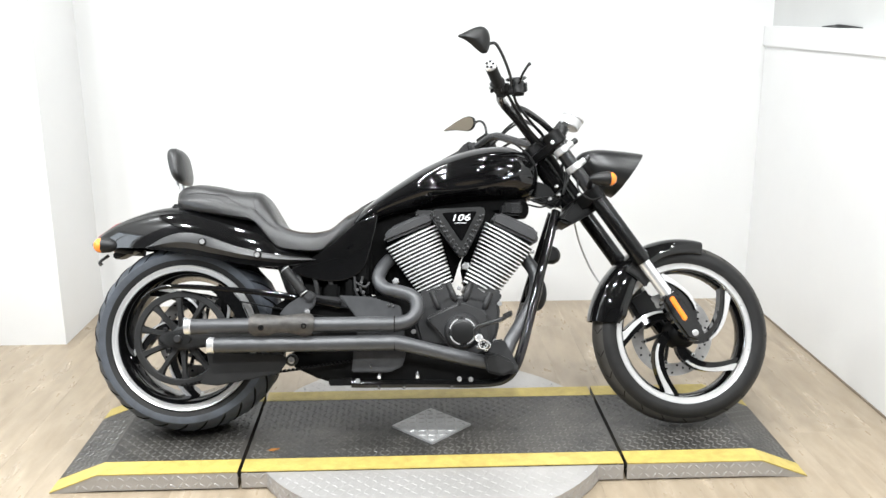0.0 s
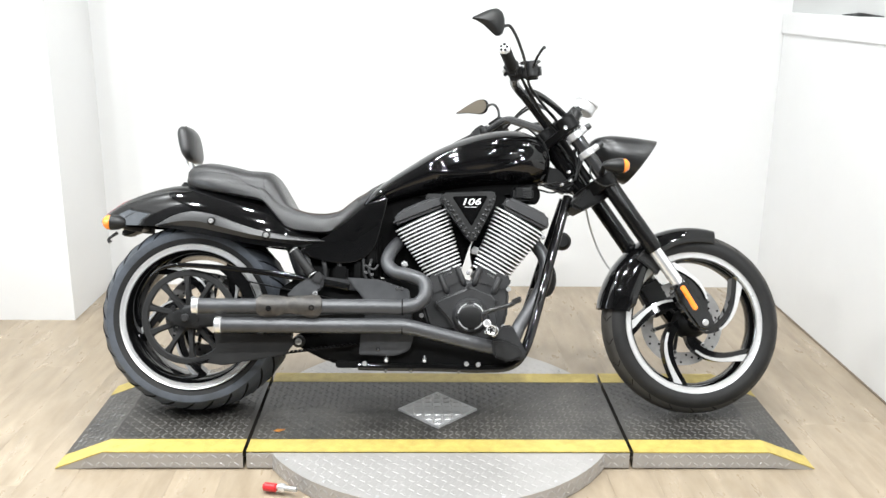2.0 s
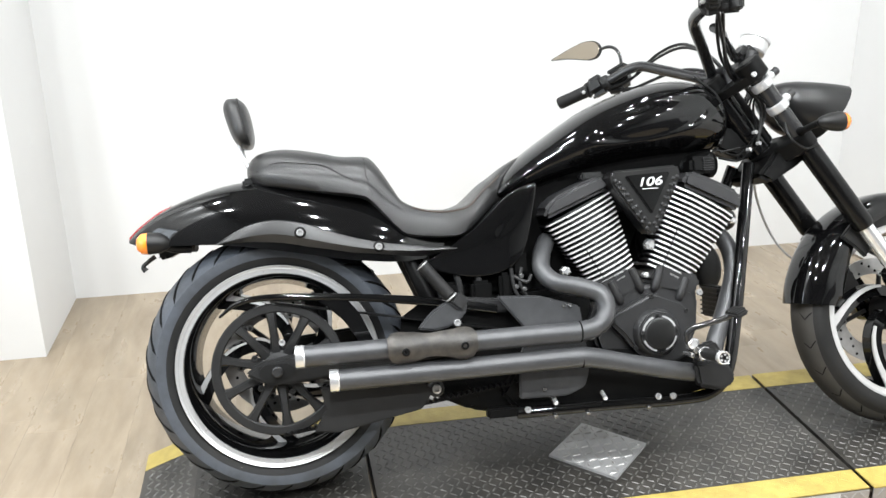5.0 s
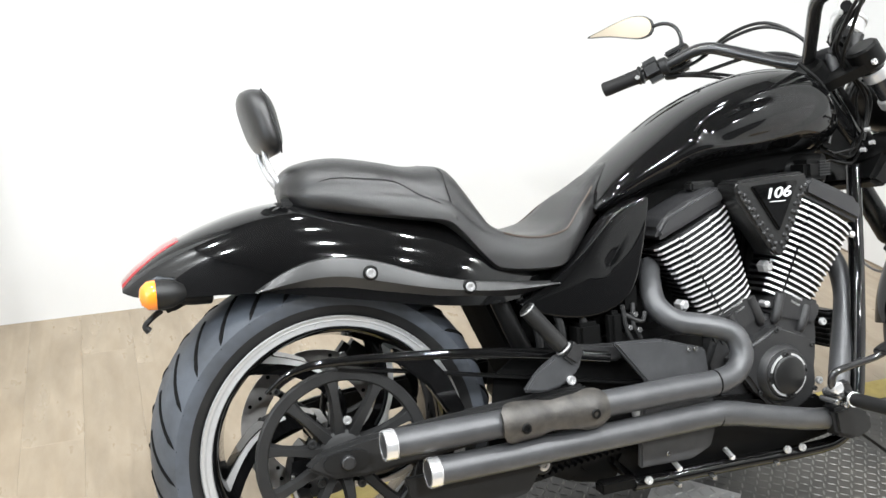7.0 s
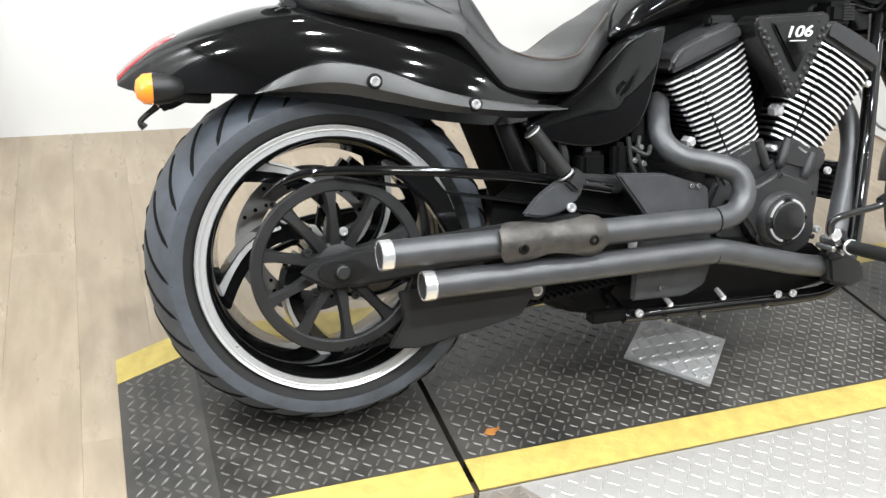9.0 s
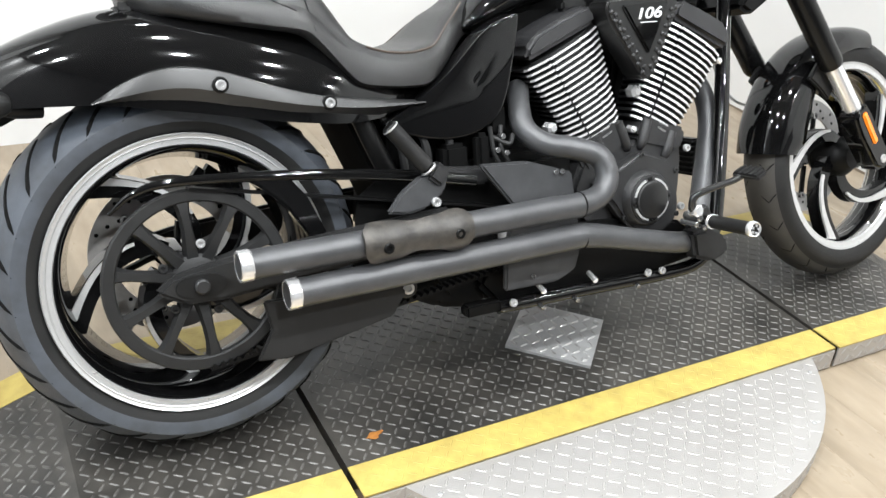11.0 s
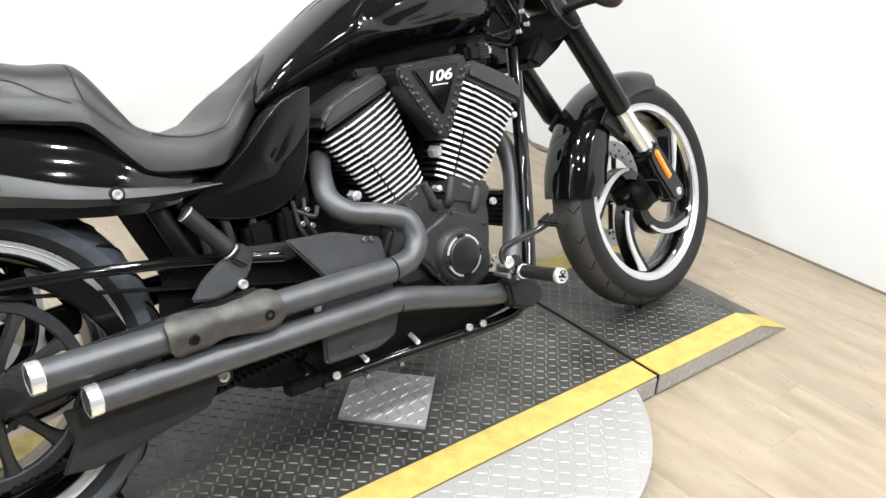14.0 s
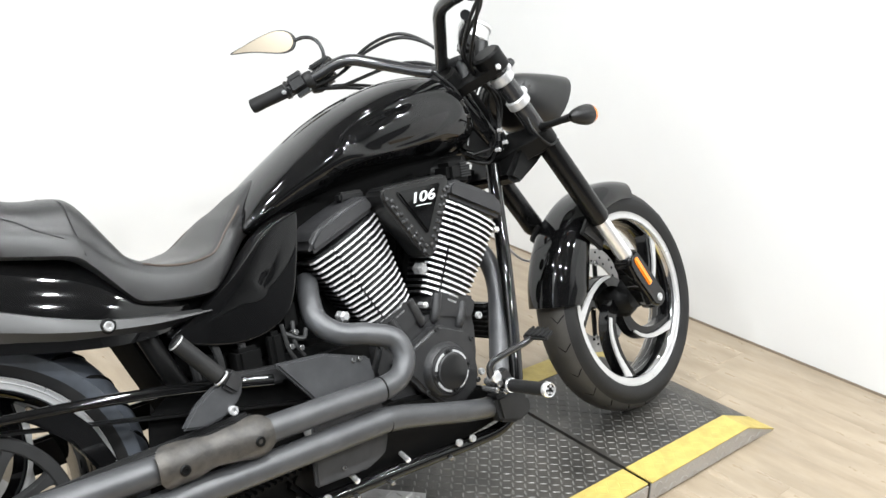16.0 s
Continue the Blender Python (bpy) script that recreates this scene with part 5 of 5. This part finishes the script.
for z, thick in ((0.968, 0.014), (0.79, 0.024)):
    c = fork_at(z, 0)
    u, ax = Vector((math.cos(RAKE), 0, math.sin(RAKE))), Vector((-math.sin(RAKE), 0, math.cos(RAKE)))
    half = [(0.012, 0.06), (0.034, 0.09), (0.037, 0.116), (0.020, 0.144), (-0.010, 0.149), (-0.036, 0.132), (-0.062, 0.088), (-0.088, 0.045)]
    ol = rounded([(0.012, 0)] + half + [(-0.094, 0)] + [(a, -b) for a, b in half[::-1]])
    F("triple_clamp", skin([[c + u * a * g + Vector((0, b * g, 0)) + ax * h for a, b in ol] for h, g in ((-thick, 0.88), (-thick * 0.8, 0.95), (thick * 0.8, 0.95), (thick, 0.88))]), INK, "black cast fork clamp")
for s in (-1, 1):
    a, b = fork_at(0.958, s * 0.112), fork_at(1.002, s * 0.112)
    F("fork_cap", rod(a, b, 0.036, 28, None, 0.15), INK, "black fork cap")
ax = Vector((-math.sin(RAKE), 0, math.cos(RAKE)))
F("stem_boss", rod(Vector((0.385, 0, 0.925)), Vector((0.385, 0, 0.925)) + ax * 0.062, 0.043, 28, None, 0.15), INK, "black steering stem boss")
F("stem_nut", rod(Vector((0.392, 0, 0.916)), Vector((0.389, 0, 0.922)), 0.030, 24), STEEL)
F("steering_stem", tube([(0.405, 0, 0.95), (0.51, 0, 0.80)], 0.028, 16, 1), INK)
P("head_tube", tube([(0.39, 0, 0.93), (0.50, 0, 0.775)], 0.036, 16, 1), GLOSS, "gloss black steering head")
P("neck_gusset", slab([(0.36, 0.86), (0.42, 0.84), (0.475, 0.78), (0.44, 0.755), (0.36, 0.79)], -0.030, 0.030, 0.01), INK)
# the backbone's colour carries the shade under the tank
P("backbone", slab([(-0.24, 0.66), (-0.20, 0.72), (0.0, 0.775), (0.20, 0.80), (0.34, 0.82), (0.35, 0.785), (0.28, 0.745), (0.10, 0.72), (-0.10, 0.70)], -0.050, 0.060, 0.012), DEAD, "frame backbone and intake under the tank, blackened in place of shade")
P("throttle_body", block((0.28, -0.085, 0.748), (0.07, 0.06, 0.045), 0.010), INK)
for k in range(6):
    P("intake_rib", block((0.292, -0.114, 0.735 + 0.006 * k), (0.030, 0.01, 0.003), 0.001), ENGINE)
P("intake_duct", rod((0.262, -0.02, 0.752), (0.322, -0.085, 0.748), 0.034, 24, None, 0.2), INK)
P("cable_clip", block((-0.02, -0.10, 0.735), (0.06, 0.03, 0.02), 0.005), PLASTIC)

# headlight: pointed nacelle
HL = [(0.0, 0.035, 0.905, 0.930), (0.15, 0.060, 0.872, 0.955), (0.4, 0.082, 0.835, 0.966), (0.7, 0.094, 0.815, 0.962), (0.9, 0.098, 0.806, 0.955), (1.0, 0.098, 0.800, 0.950)]
rows_h = []
for t, w, z0, z1 in smooth_table(HL, 22):
    row = []
    for k in range(32):
        a = 2 * math.pi * k / 32
        c, s = math.cos(a), math.sin(a)
        zz = (z0 + z1) / 2 + (z1 - z0) / 2 * math.copysign(abs(s) ** 0.7, s)
        yy = w * math.copysign(abs(c) ** 0.8, c) * (1 - 0.25 * max(0, -s))
        # the mouth slants: the brow reaches far ahead of the chin
        xx = 0.515 + t * (0.135 + 0.105 * (zz - z0) / max(1e-4, z1 - z0) * t)
        row.append((xx, yy, zz))
    rows_h.append(row)
hl = skin(rows_h, True, False)
inner = [[(x - 0.004, y * 0.95, 0.877 + (z - 0.877) * 0.94) for x, y, z in rows_h[-1]], [(x - 0.05, y * 0.88, 0.877 + (z - 0.877) * 0.86) for x, y, z in rows_h[-1]]]
vs = [bm_row for bm_row in ([hl.verts.new(p) for p in r] for r in inner)]
hl.verts.ensure_lookup_table()
last = [v for v in hl.verts][(len(rows_h) - 1) * 32:len(rows_h) * 32]
for A, B2 in ((last, vs[0]), (vs[0], vs[1])):
    for i in range(32):
        hl.faces.new((A[i], A[(i + 1) % 32], B2[(i + 1) % 32], B2[i]))
hl.faces.new([v for v in list(hl.verts)[:32]])
head = F("headlight", hl, NACELLE, "satin black pointed headlight nacelle", angle=50)
F("headlight_lens", skin([inner[1], [(x + 0.012, y * 0.96, 0.877 + (z - 0.877) * 0.96) for x, y, z in inner[1]], [(x + 0.02, y * 0.5, 0.877 + (z - 0.877) * 0.5) for x, y, z in inner[1]]]), GLASS, "clear headlight lens", head)
for x, z in ((0.547, 0.776), (0.560, 0.757)):
    F("bracket_bolt", bolt((x, -0.120, z), (0, -1, 0), 0.008, 0.006), STEEL)
for s in (-1, 1):
    F("clamp_bolt", bolt((0.405, s * 0.140, 0.962), (0, s, 0), 0.0075, 0.006), CHROME, "chrome clamp bolt")
F("lower_cowl", slab([(0.43, 0.707), (0.471, 0.686), (0.566, 0.735), (0.598, 0.762), (0.575, 0.80), (0.505, 0.79), (0.462, 0.738)], -0.085, 0.08, 0.010), INK, "black cover of the lower fork clamp")

# front fender: a shell about the wheel, from behind the tyre to ahead of its top
cxf, czf = FRONT
shell = []
for t in lin(0, 1, 34):
    a = radians(172 - 96 * t)
    skirt = interp(t, [0, 0.08, 0.25, 0.45, 0.7, 1.0], [0.070, 0.080, 0.075, 0.045, 0.030, 0.022])
    if t < 0.05:
        skirt *= 0.9
    w = interp(t, [0, 0.1, 0.8, 1], [0.072, 0.080, 0.078, 0.066])
    outer, inn = [], []
    for k in range(17):
        u = -1 + 2 * k / 16
        e = abs(u) * math.pi / 2
        y = math.copysign(w * math.sin(e) ** 0.85, u)
        r = 0.333 - (0.028 + skirt) * (1 - math.cos(e)) ** 1.25
        outer.append((cxf + r * math.cos(a), y, czf + r * math.sin(a)))
        inn.append((cxf + (r - 0.004) * math.cos(a), y * 0.955, czf + (r - 0.004) * math.sin(a)))
    shell.append(outer + inn[::-1])
ff = F("front_fender", skin(shell), GLOSS, "gloss black front fender", angle=50)
for s in (-1, 1):
    F("fender_bracket", slab([(0.66, 0.53), (0.70, 0.57), (0.76, 0.52), (0.73, 0.47), (0.70, 0.50)], s * 0.080, s * 0.095, 0.004), PLASTIC, "", ff)
cal = F("brake_caliper", block((0.775, 0.090, 0.405), (0.085, 0.06, 0.135), 0.014, pose(0, 0, 0, 0, -30, 0)), PLASTIC, "black front brake caliper")

# handlebar and its fittings
SIDES = {1: ((0.096, 0.428, 1.010), (0.170, 0.346, 1.036)), -1: ((0.146, -0.450, 1.123), (0.191, -0.330, 1.103))}
for s in (-1, 1):
    end, inn = SIDES[s]
    run = [(0.392, 0.020, 0.985), (0.362, 0.075, 1.006), (0.304, 0.172, 1.052), (0.276, 0.218, 1.072), (0.250, 0.252, 1.071), (0.215, 0.294, 1.053)] if s > 0 else [(0.380, 0.014, 0.985), (0.371, 0.004, 1.000), (0.300, -0.080, 1.052), (0.242, -0.150, 1.086), (0.220, -0.200, 1.094), (0.208, -0.260, 1.096)]
    bar = F("handlebar", tube(run + [inn, end], [0.0150] * 5 + [0.0140, 0.0125, 0.0118], 16, 8), BARCHROME, "gloss black handlebar half")
    e, i = Vector(end), Vector(inn)
    d = (e - i).normalized()
    F("grip", tube([i + d * 0.015, i + d * 0.020, i + (e - i) * 0.6, e - d * 0.006, e], [0.0170, 0.0190, 0.0182, 0.0190, 0.0165], 20, 3), RUBBER, "black rubber grip", bar)
    if s < 0:
        F("grip_end", rod(e - d * 0.006, e + d * 0.010, 0.0185, 18, None, 0.3), CHROME, "chrome grip end", bar)
        for k in range(5):
            a = 2 * math.pi * k / 5
            u = d.orthogonal().normalized()
            w = d.cross(u)
            c = e + d * 0.0095 + (u * math.cos(a) + w * math.sin(a)) * 0.010
            F("grip_end_hole", rod(c, c + d * 0.0015, 0.004, 8, None, 0), GROOVE, "", bar)
    c = i - d * 0.012
    turn = pose(0, 0, 0, 0, 20, math.degrees(math.atan2(d.y, d.x)))
    F("switch_box", block(c - d * 0.010, (0.070, 0.056, 0.060), 0.018, turn, segments=3), PLASTIC, "black switch housing", bar)
    F("switch_flange", rod(c + d * 0.018, c + d * 0.027, 0.0235, 20), PLASTIC, "", bar)
    F("lever_clamp", rod(c - d * 0.050, c - d * 0.026, 0.0215, 18, None, 0.2), CAST, "", bar)
    q = c - d * 0.034
    F("reservoir", block(q + Vector((0.054, 0, 0.010)), (0.056, 0.060, 0.052), 0.012, turn, segments=3), CAST, "black brake fluid reservoir", bar)
    F("reservoir_cap", block(q + Vector((0.050, 0, 0.040)), (0.060, 0.064, 0.010), 0.004, turn), PLASTIC, "", bar)
    F("lever_pivot", rod(q + d * 0.030 + Vector((0.062, 0, -0.022)), q + d * 0.030 + Vector((0.062, 0, 0.028)), 0.016, 14), CAST, "", bar)
    F("lever_mount", block(q + Vector((0.030, 0, 0.0)), (0.05, 0.04, 0.026), 0.008, turn), CAST, "", bar)
    for a, b, mt in ((-0.008, 0.010, ENGINE), (0.010, -0.010, STEEL), (-0.014, -0.012, INK)):
        F("switch_button", block(c + Vector((-0.027, 0, b)) + d * a, (0.012, 0.012, 0.010), 0.003), mt, "", bar)
    lev = [q + d * 0.018 + Vector((0.056, 0, 0.006)), q + d * 0.05 + Vector((0.070, 0, 0.008)), q + d * 0.10 + Vector((0.088, 0, 0.012)), q + d * 0.148 + Vector((0.112, 0, 0.016)), q + d * 0.158 + Vector((0.120, 0, 0.018))]
    F("lever", tube(lev, [0.010, 0.0075, 0.0062, 0.0065, 0.008], 10, 5, None, True, 0.7), BARCHROME, "black hand lever", bar)
    F("lever_hose", tube([q + Vector((0.045, -d.y * 0.02, -0.004)), q + Vector((0.06, -d.y * 0.05, -0.03)), Vector((0.34, s * 0.12, 1.035)), Vector((0.405, s * 0.04, 1.0)), Vector((0.462, s * 0.05, 0.92))], 0.0048, 8), PLASTIC, "", bar)
    # mirror on a bent stem
    if s > 0:
        tip, root_m = Vector((0.106, 0.492, 1.160)), Vector((0.214, 0.349, 1.156))
        stem_run = [(0.238, 0.305, 1.068), (0.247, 0.290, 1.100), (0.244, 0.292, 1.130), (0.234, 0.304, 1.150), (0.223, 0.328, 1.159), (0.210, 0.354, 1.157)]
    else:
        tip, root_m = Vector((0.048, -0.455, 1.214)), Vector((0.150, -0.420, 1.203))
        stem_run = [(0.238, -0.310, 1.105), (0.228, -0.340, 1.128), (0.207, -0.370, 1.166), (0.187, -0.395, 1.193), (0.168, -0.410, 1.210), (0.146, -0.420, 1.203)]
    F("mirror_stem", tube(stem_run, 0.0050, 10, 8), BARCHROME, "black mirror stem", bar)
    ax = (tip - root_m)
    L = ax.length
    ax.normalize()
    nrm = Vector((-0.93, -0.25, 0.12)) if s > 0 else Vector((-0.60, 0.78, 0.10))
    nrm = (nrm - ax * nrm.dot(ax)).normalized()
    upv = nrm.cross(ax)
    if upv.z < 0:
        upv = -upv
    shape = [(0.0, 0.0), (0.03, 0.20), (0.13, 0.36), (0.32, 0.41), (0.56, 0.31), (0.80, 0.15), (1.0, 0.0), (0.80, -0.04), (0.60, -0.11), (0.40, -0.21), (0.21, -0.29), (0.08, -0.25), (0.02, -0.13)]
    pts = curve([(a, b, 0) for a, b in shape + shape[:1]], 4)[:-1]
    ring = [root_m + ax * (p.x * L) + upv * (p.y * (0.088 if s > 0 else 0.115)) for p in pts]
    cen = root_m + ax * (0.4 * L)
    shell_m = [[q + nrm * 0.004 for q in ring], [q - nrm * 0.002 + (q - cen) * 0.02 for q in ring], [cen + (q - cen) * 0.75 - nrm * 0.014 for q in ring], [cen + (q - cen) * 0.25 - nrm * 0.019 for q in ring]]
    mir = F("mirror", skin(shell_m), GLOSS if s > 0 else PLASTIC, "black teardrop mirror", bar, angle=60)
    F("mirror_glass", skin([[cen + (q - cen) * 0.93 + nrm * 0.0038 for q in ring], [cen + (q - cen) * 0.93 + nrm * 0.0055 for q in ring]]), MIRROR, "", bar)
    F("riser", tube([(0.405, s * 0.04, 0.945), (0.402, s * 0.035 + 0.01, 1.0)], 0.014, 16, 1), ENGINE, "black bar riser")
    for k, off in enumerate((0.012, 0.026)):
        F("control_cable", tube([c + Vector((0.03, -d.y * 0.03, -0.015)), Vector((0.30 + off, 0.28 - off, 1.03 - off)) if s > 0 else Vector((0.262 + off, -0.200, 1.062 - off)), Vector((0.42 + off, 0.14, 0.985 - off * 2)) if s > 0 else Vector((0.345 + off, -0.09, 1.02 - off * 2)), Vector((0.455 + off, s * 0.06, 0.90)), Vector((0.46, s * 0.05, 0.80))], 0.0042, 8), PLASTIC, "black control cable", bar)
for k, lift in enumerate((0.0, 0.010)):
    F("throttle_cable", tube([(0.205, 0.312, 1.026), (0.262, 0.262, 1.046), (0.312, 0.190, 1.088 + lift), (0.352, 0.110, 1.098 + lift), (0.394, 0.050, 1.062), (0.430, 0.020 + lift, 1.000)], 0.0042, 8), PLASTIC, "black control cable")
F("bar_clamp", block((0.402, 0.01, 0.997), (0.034, 0.10, 0.034), 0.010), ENGINE, "black handlebar clamp")
gauge = F("gauge", lathe([(0.0, -0.024), (0.034, -0.024), (0.038, -0.020), (0.039, 0.010), (0.042, 0.013), (0.042, 0.020), (0.039, 0.022), (0.0, 0.022)], (0, 0), 32, closed=False), LIPMETAL, "dull chrome round speedometer")
gauge.matrix_basis = STEER @ pose(0.512, 0.012, 1.076, 62, 0, -90)
F("gauge_face", lathe([(0.0, 0.0225), (0.036, 0.0225), (0.036, 0.0235), (0.0, 0.0235)], (0, 0), 32, closed=False), GLASS, "pale gauge glass", gauge)
F("bar_brace", tube([(0.262, -0.205, 1.066), (0.31, -0.16, 1.066), (0.375, -0.08, 1.056), (0.43, -0.02, 1.035)], 0.0115, 12), BARCHROME, "gloss black bar branch")
F("gauge_pod", block((0.470, -0.005, 1.045), (0.045, 0.06, 0.05), 0.012, pose(0, 0, 0, 0, 40, 0)), PLASTIC)
F("gauge_bracket", tube([(0.44, 0, 0.97), (0.475, 0, 1.02), (0.495, 0, 1.05)], 0.010, 10), STEEL)
F("ignition_switch", rod((0.455, -0.045, 1.0), (0.470, -0.05, 1.045), 0.016, 16), PLASTIC, "black ignition switch")
F("instrument_box", block((0.465, 0.02, 1.005), (0.05, 0.09, 0.04), 0.010, pose(0, 0, 0, 0, 30, 0)), PLASTIC, "black instrument housing")
for k in range(5):
    y = -0.06 + 0.03 * k
    F("loom_wire", tube([(0.45, y, 0.99), (0.475 + 0.006 * k, y * 0.8 - 0.01, 0.955), (0.465, y * 0.6, 0.90), (0.47, y * 0.5, 0.83), (0.44, y * 0.4, 0.77)], 0.0032, 7), PLASTIC)
for dy, dz, sag in ((0.0, 0.0, 0.012), (0.012, 0.013, -0.006), (-0.006, 0.022, 0.02)):
    P("neck_hose", tube([(0.335, -0.085 - dy, 0.765 + dz), (0.38, -0.098 - dy * 0.5, 0.766 + dz - sag), (0.42, -0.08, 0.775 + dz - sag * 0.4), (0.46, -0.05 + dy, 0.79 + dz * 1.5)], 0.0032, 8), INK)
for x, y, z in ((0.43, -0.09, 0.79), (0.425, -0.085, 0.82), (0.40, -0.09, 0.775)):
    F("hose_clip", rod((x, y, z), (x + 0.004, y - 0.012, z), 0.0055, 8), CHROME)
F("clutch_cable", tube([(0.50, -0.112, 0.86), (0.49, -0.145, 0.80), (0.53, -0.15, 0.765), (0.575, -0.14, 0.775)], 0.003, 7), PLASTIC)
F("brake_hose", tube([(0.52, 0.06, 0.78), (0.55, 0.12, 0.68), (0.60, 0.14, 0.56), (0.66, 0.13, 0.48), (0.74, 0.10, 0.46)], 0.0035, 8), STEEL, "clear-sheathed brake hose")

# rear signals and plate bracket
for s in (-1, 1):
    st = P("rear_signal", tube([(-1.02, s * 0.06, 0.618), (-1.06, s * 0.075, 0.622), (-1.09, s * 0.09, 0.634)], 0.012, 10), PLASTIC, "black rear turn signal with amber lens")
    P("signal_body", lathe_x([(0.0, -1.058), (0.015, -1.066), (0.0245, -1.086), (0.0265, -1.112), (0.0, -1.113)], (0, s * 0.100, 0.636), 24, False), PLASTIC, "", st)
    P("signal_lens", lathe_x([(0.026, -1.112), (0.0245, -1.126), (0.015, -1.137), (0.0, -1.140)], (0, s * 0.100, 0.636), 24, False), ORANGE, "amber signal lens", st)
P("plate_bracket", slab([(-1.105, 0.604), (-1.09, 0.624), (-1.03, 0.63), (-1.02, 0.622), (-1.05, 0.610), (-1.085, 0.594), (-1.10, 0.594)], -0.03, 0.05, 0.008), PLASTIC, "black licence plate bracket")
P("bracket_hook", tube([(-1.105, -0.055, 0.604), (-1.122, -0.058, 0.592), (-1.134, -0.060, 0.580), (-1.128, -0.060, 0.570)], [0.006, 0.005, 0.005, 0.007], 8), PLASTIC)

# ---- floor planks, running from front to back ----
W, LEN = 0.152, 1.22
plank = bmesh.new()
bmesh.ops.create_cube(plank, size=1, matrix=Matrix.LocRotScale((0, 0, -0.0035), None, (W - 0.0003, LEN - 0.0003, 0.007)))
bmesh.ops.bevel(plank, geom=[e for e in plank.edges if all(v.co.z > -0.003 for v in e.verts)], offset=0.0002, segments=1, affect="EDGES")
pm = bpy.data.meshes.new("plank")
plank.to_mesh(pm)
plank.free()
pm.materials.append(OAK)
rng = random.Random(4)
x = X0 + W / 2
while x < X1 + W / 2:
    y = HALL_Y
    cut = rng.uniform(0.25, 1.0)                       # the first plank of each row is cut short
    while y < Y1:
        ob = new("plank", pm)
        ob.parent = floor
        ob.matrix_basis = pose(x, y + LEN * cut / 2, 0) @ Matrix.Diagonal((1, cut, 1, 1))
        y += LEN * cut
        cut = 1.0
    x += W
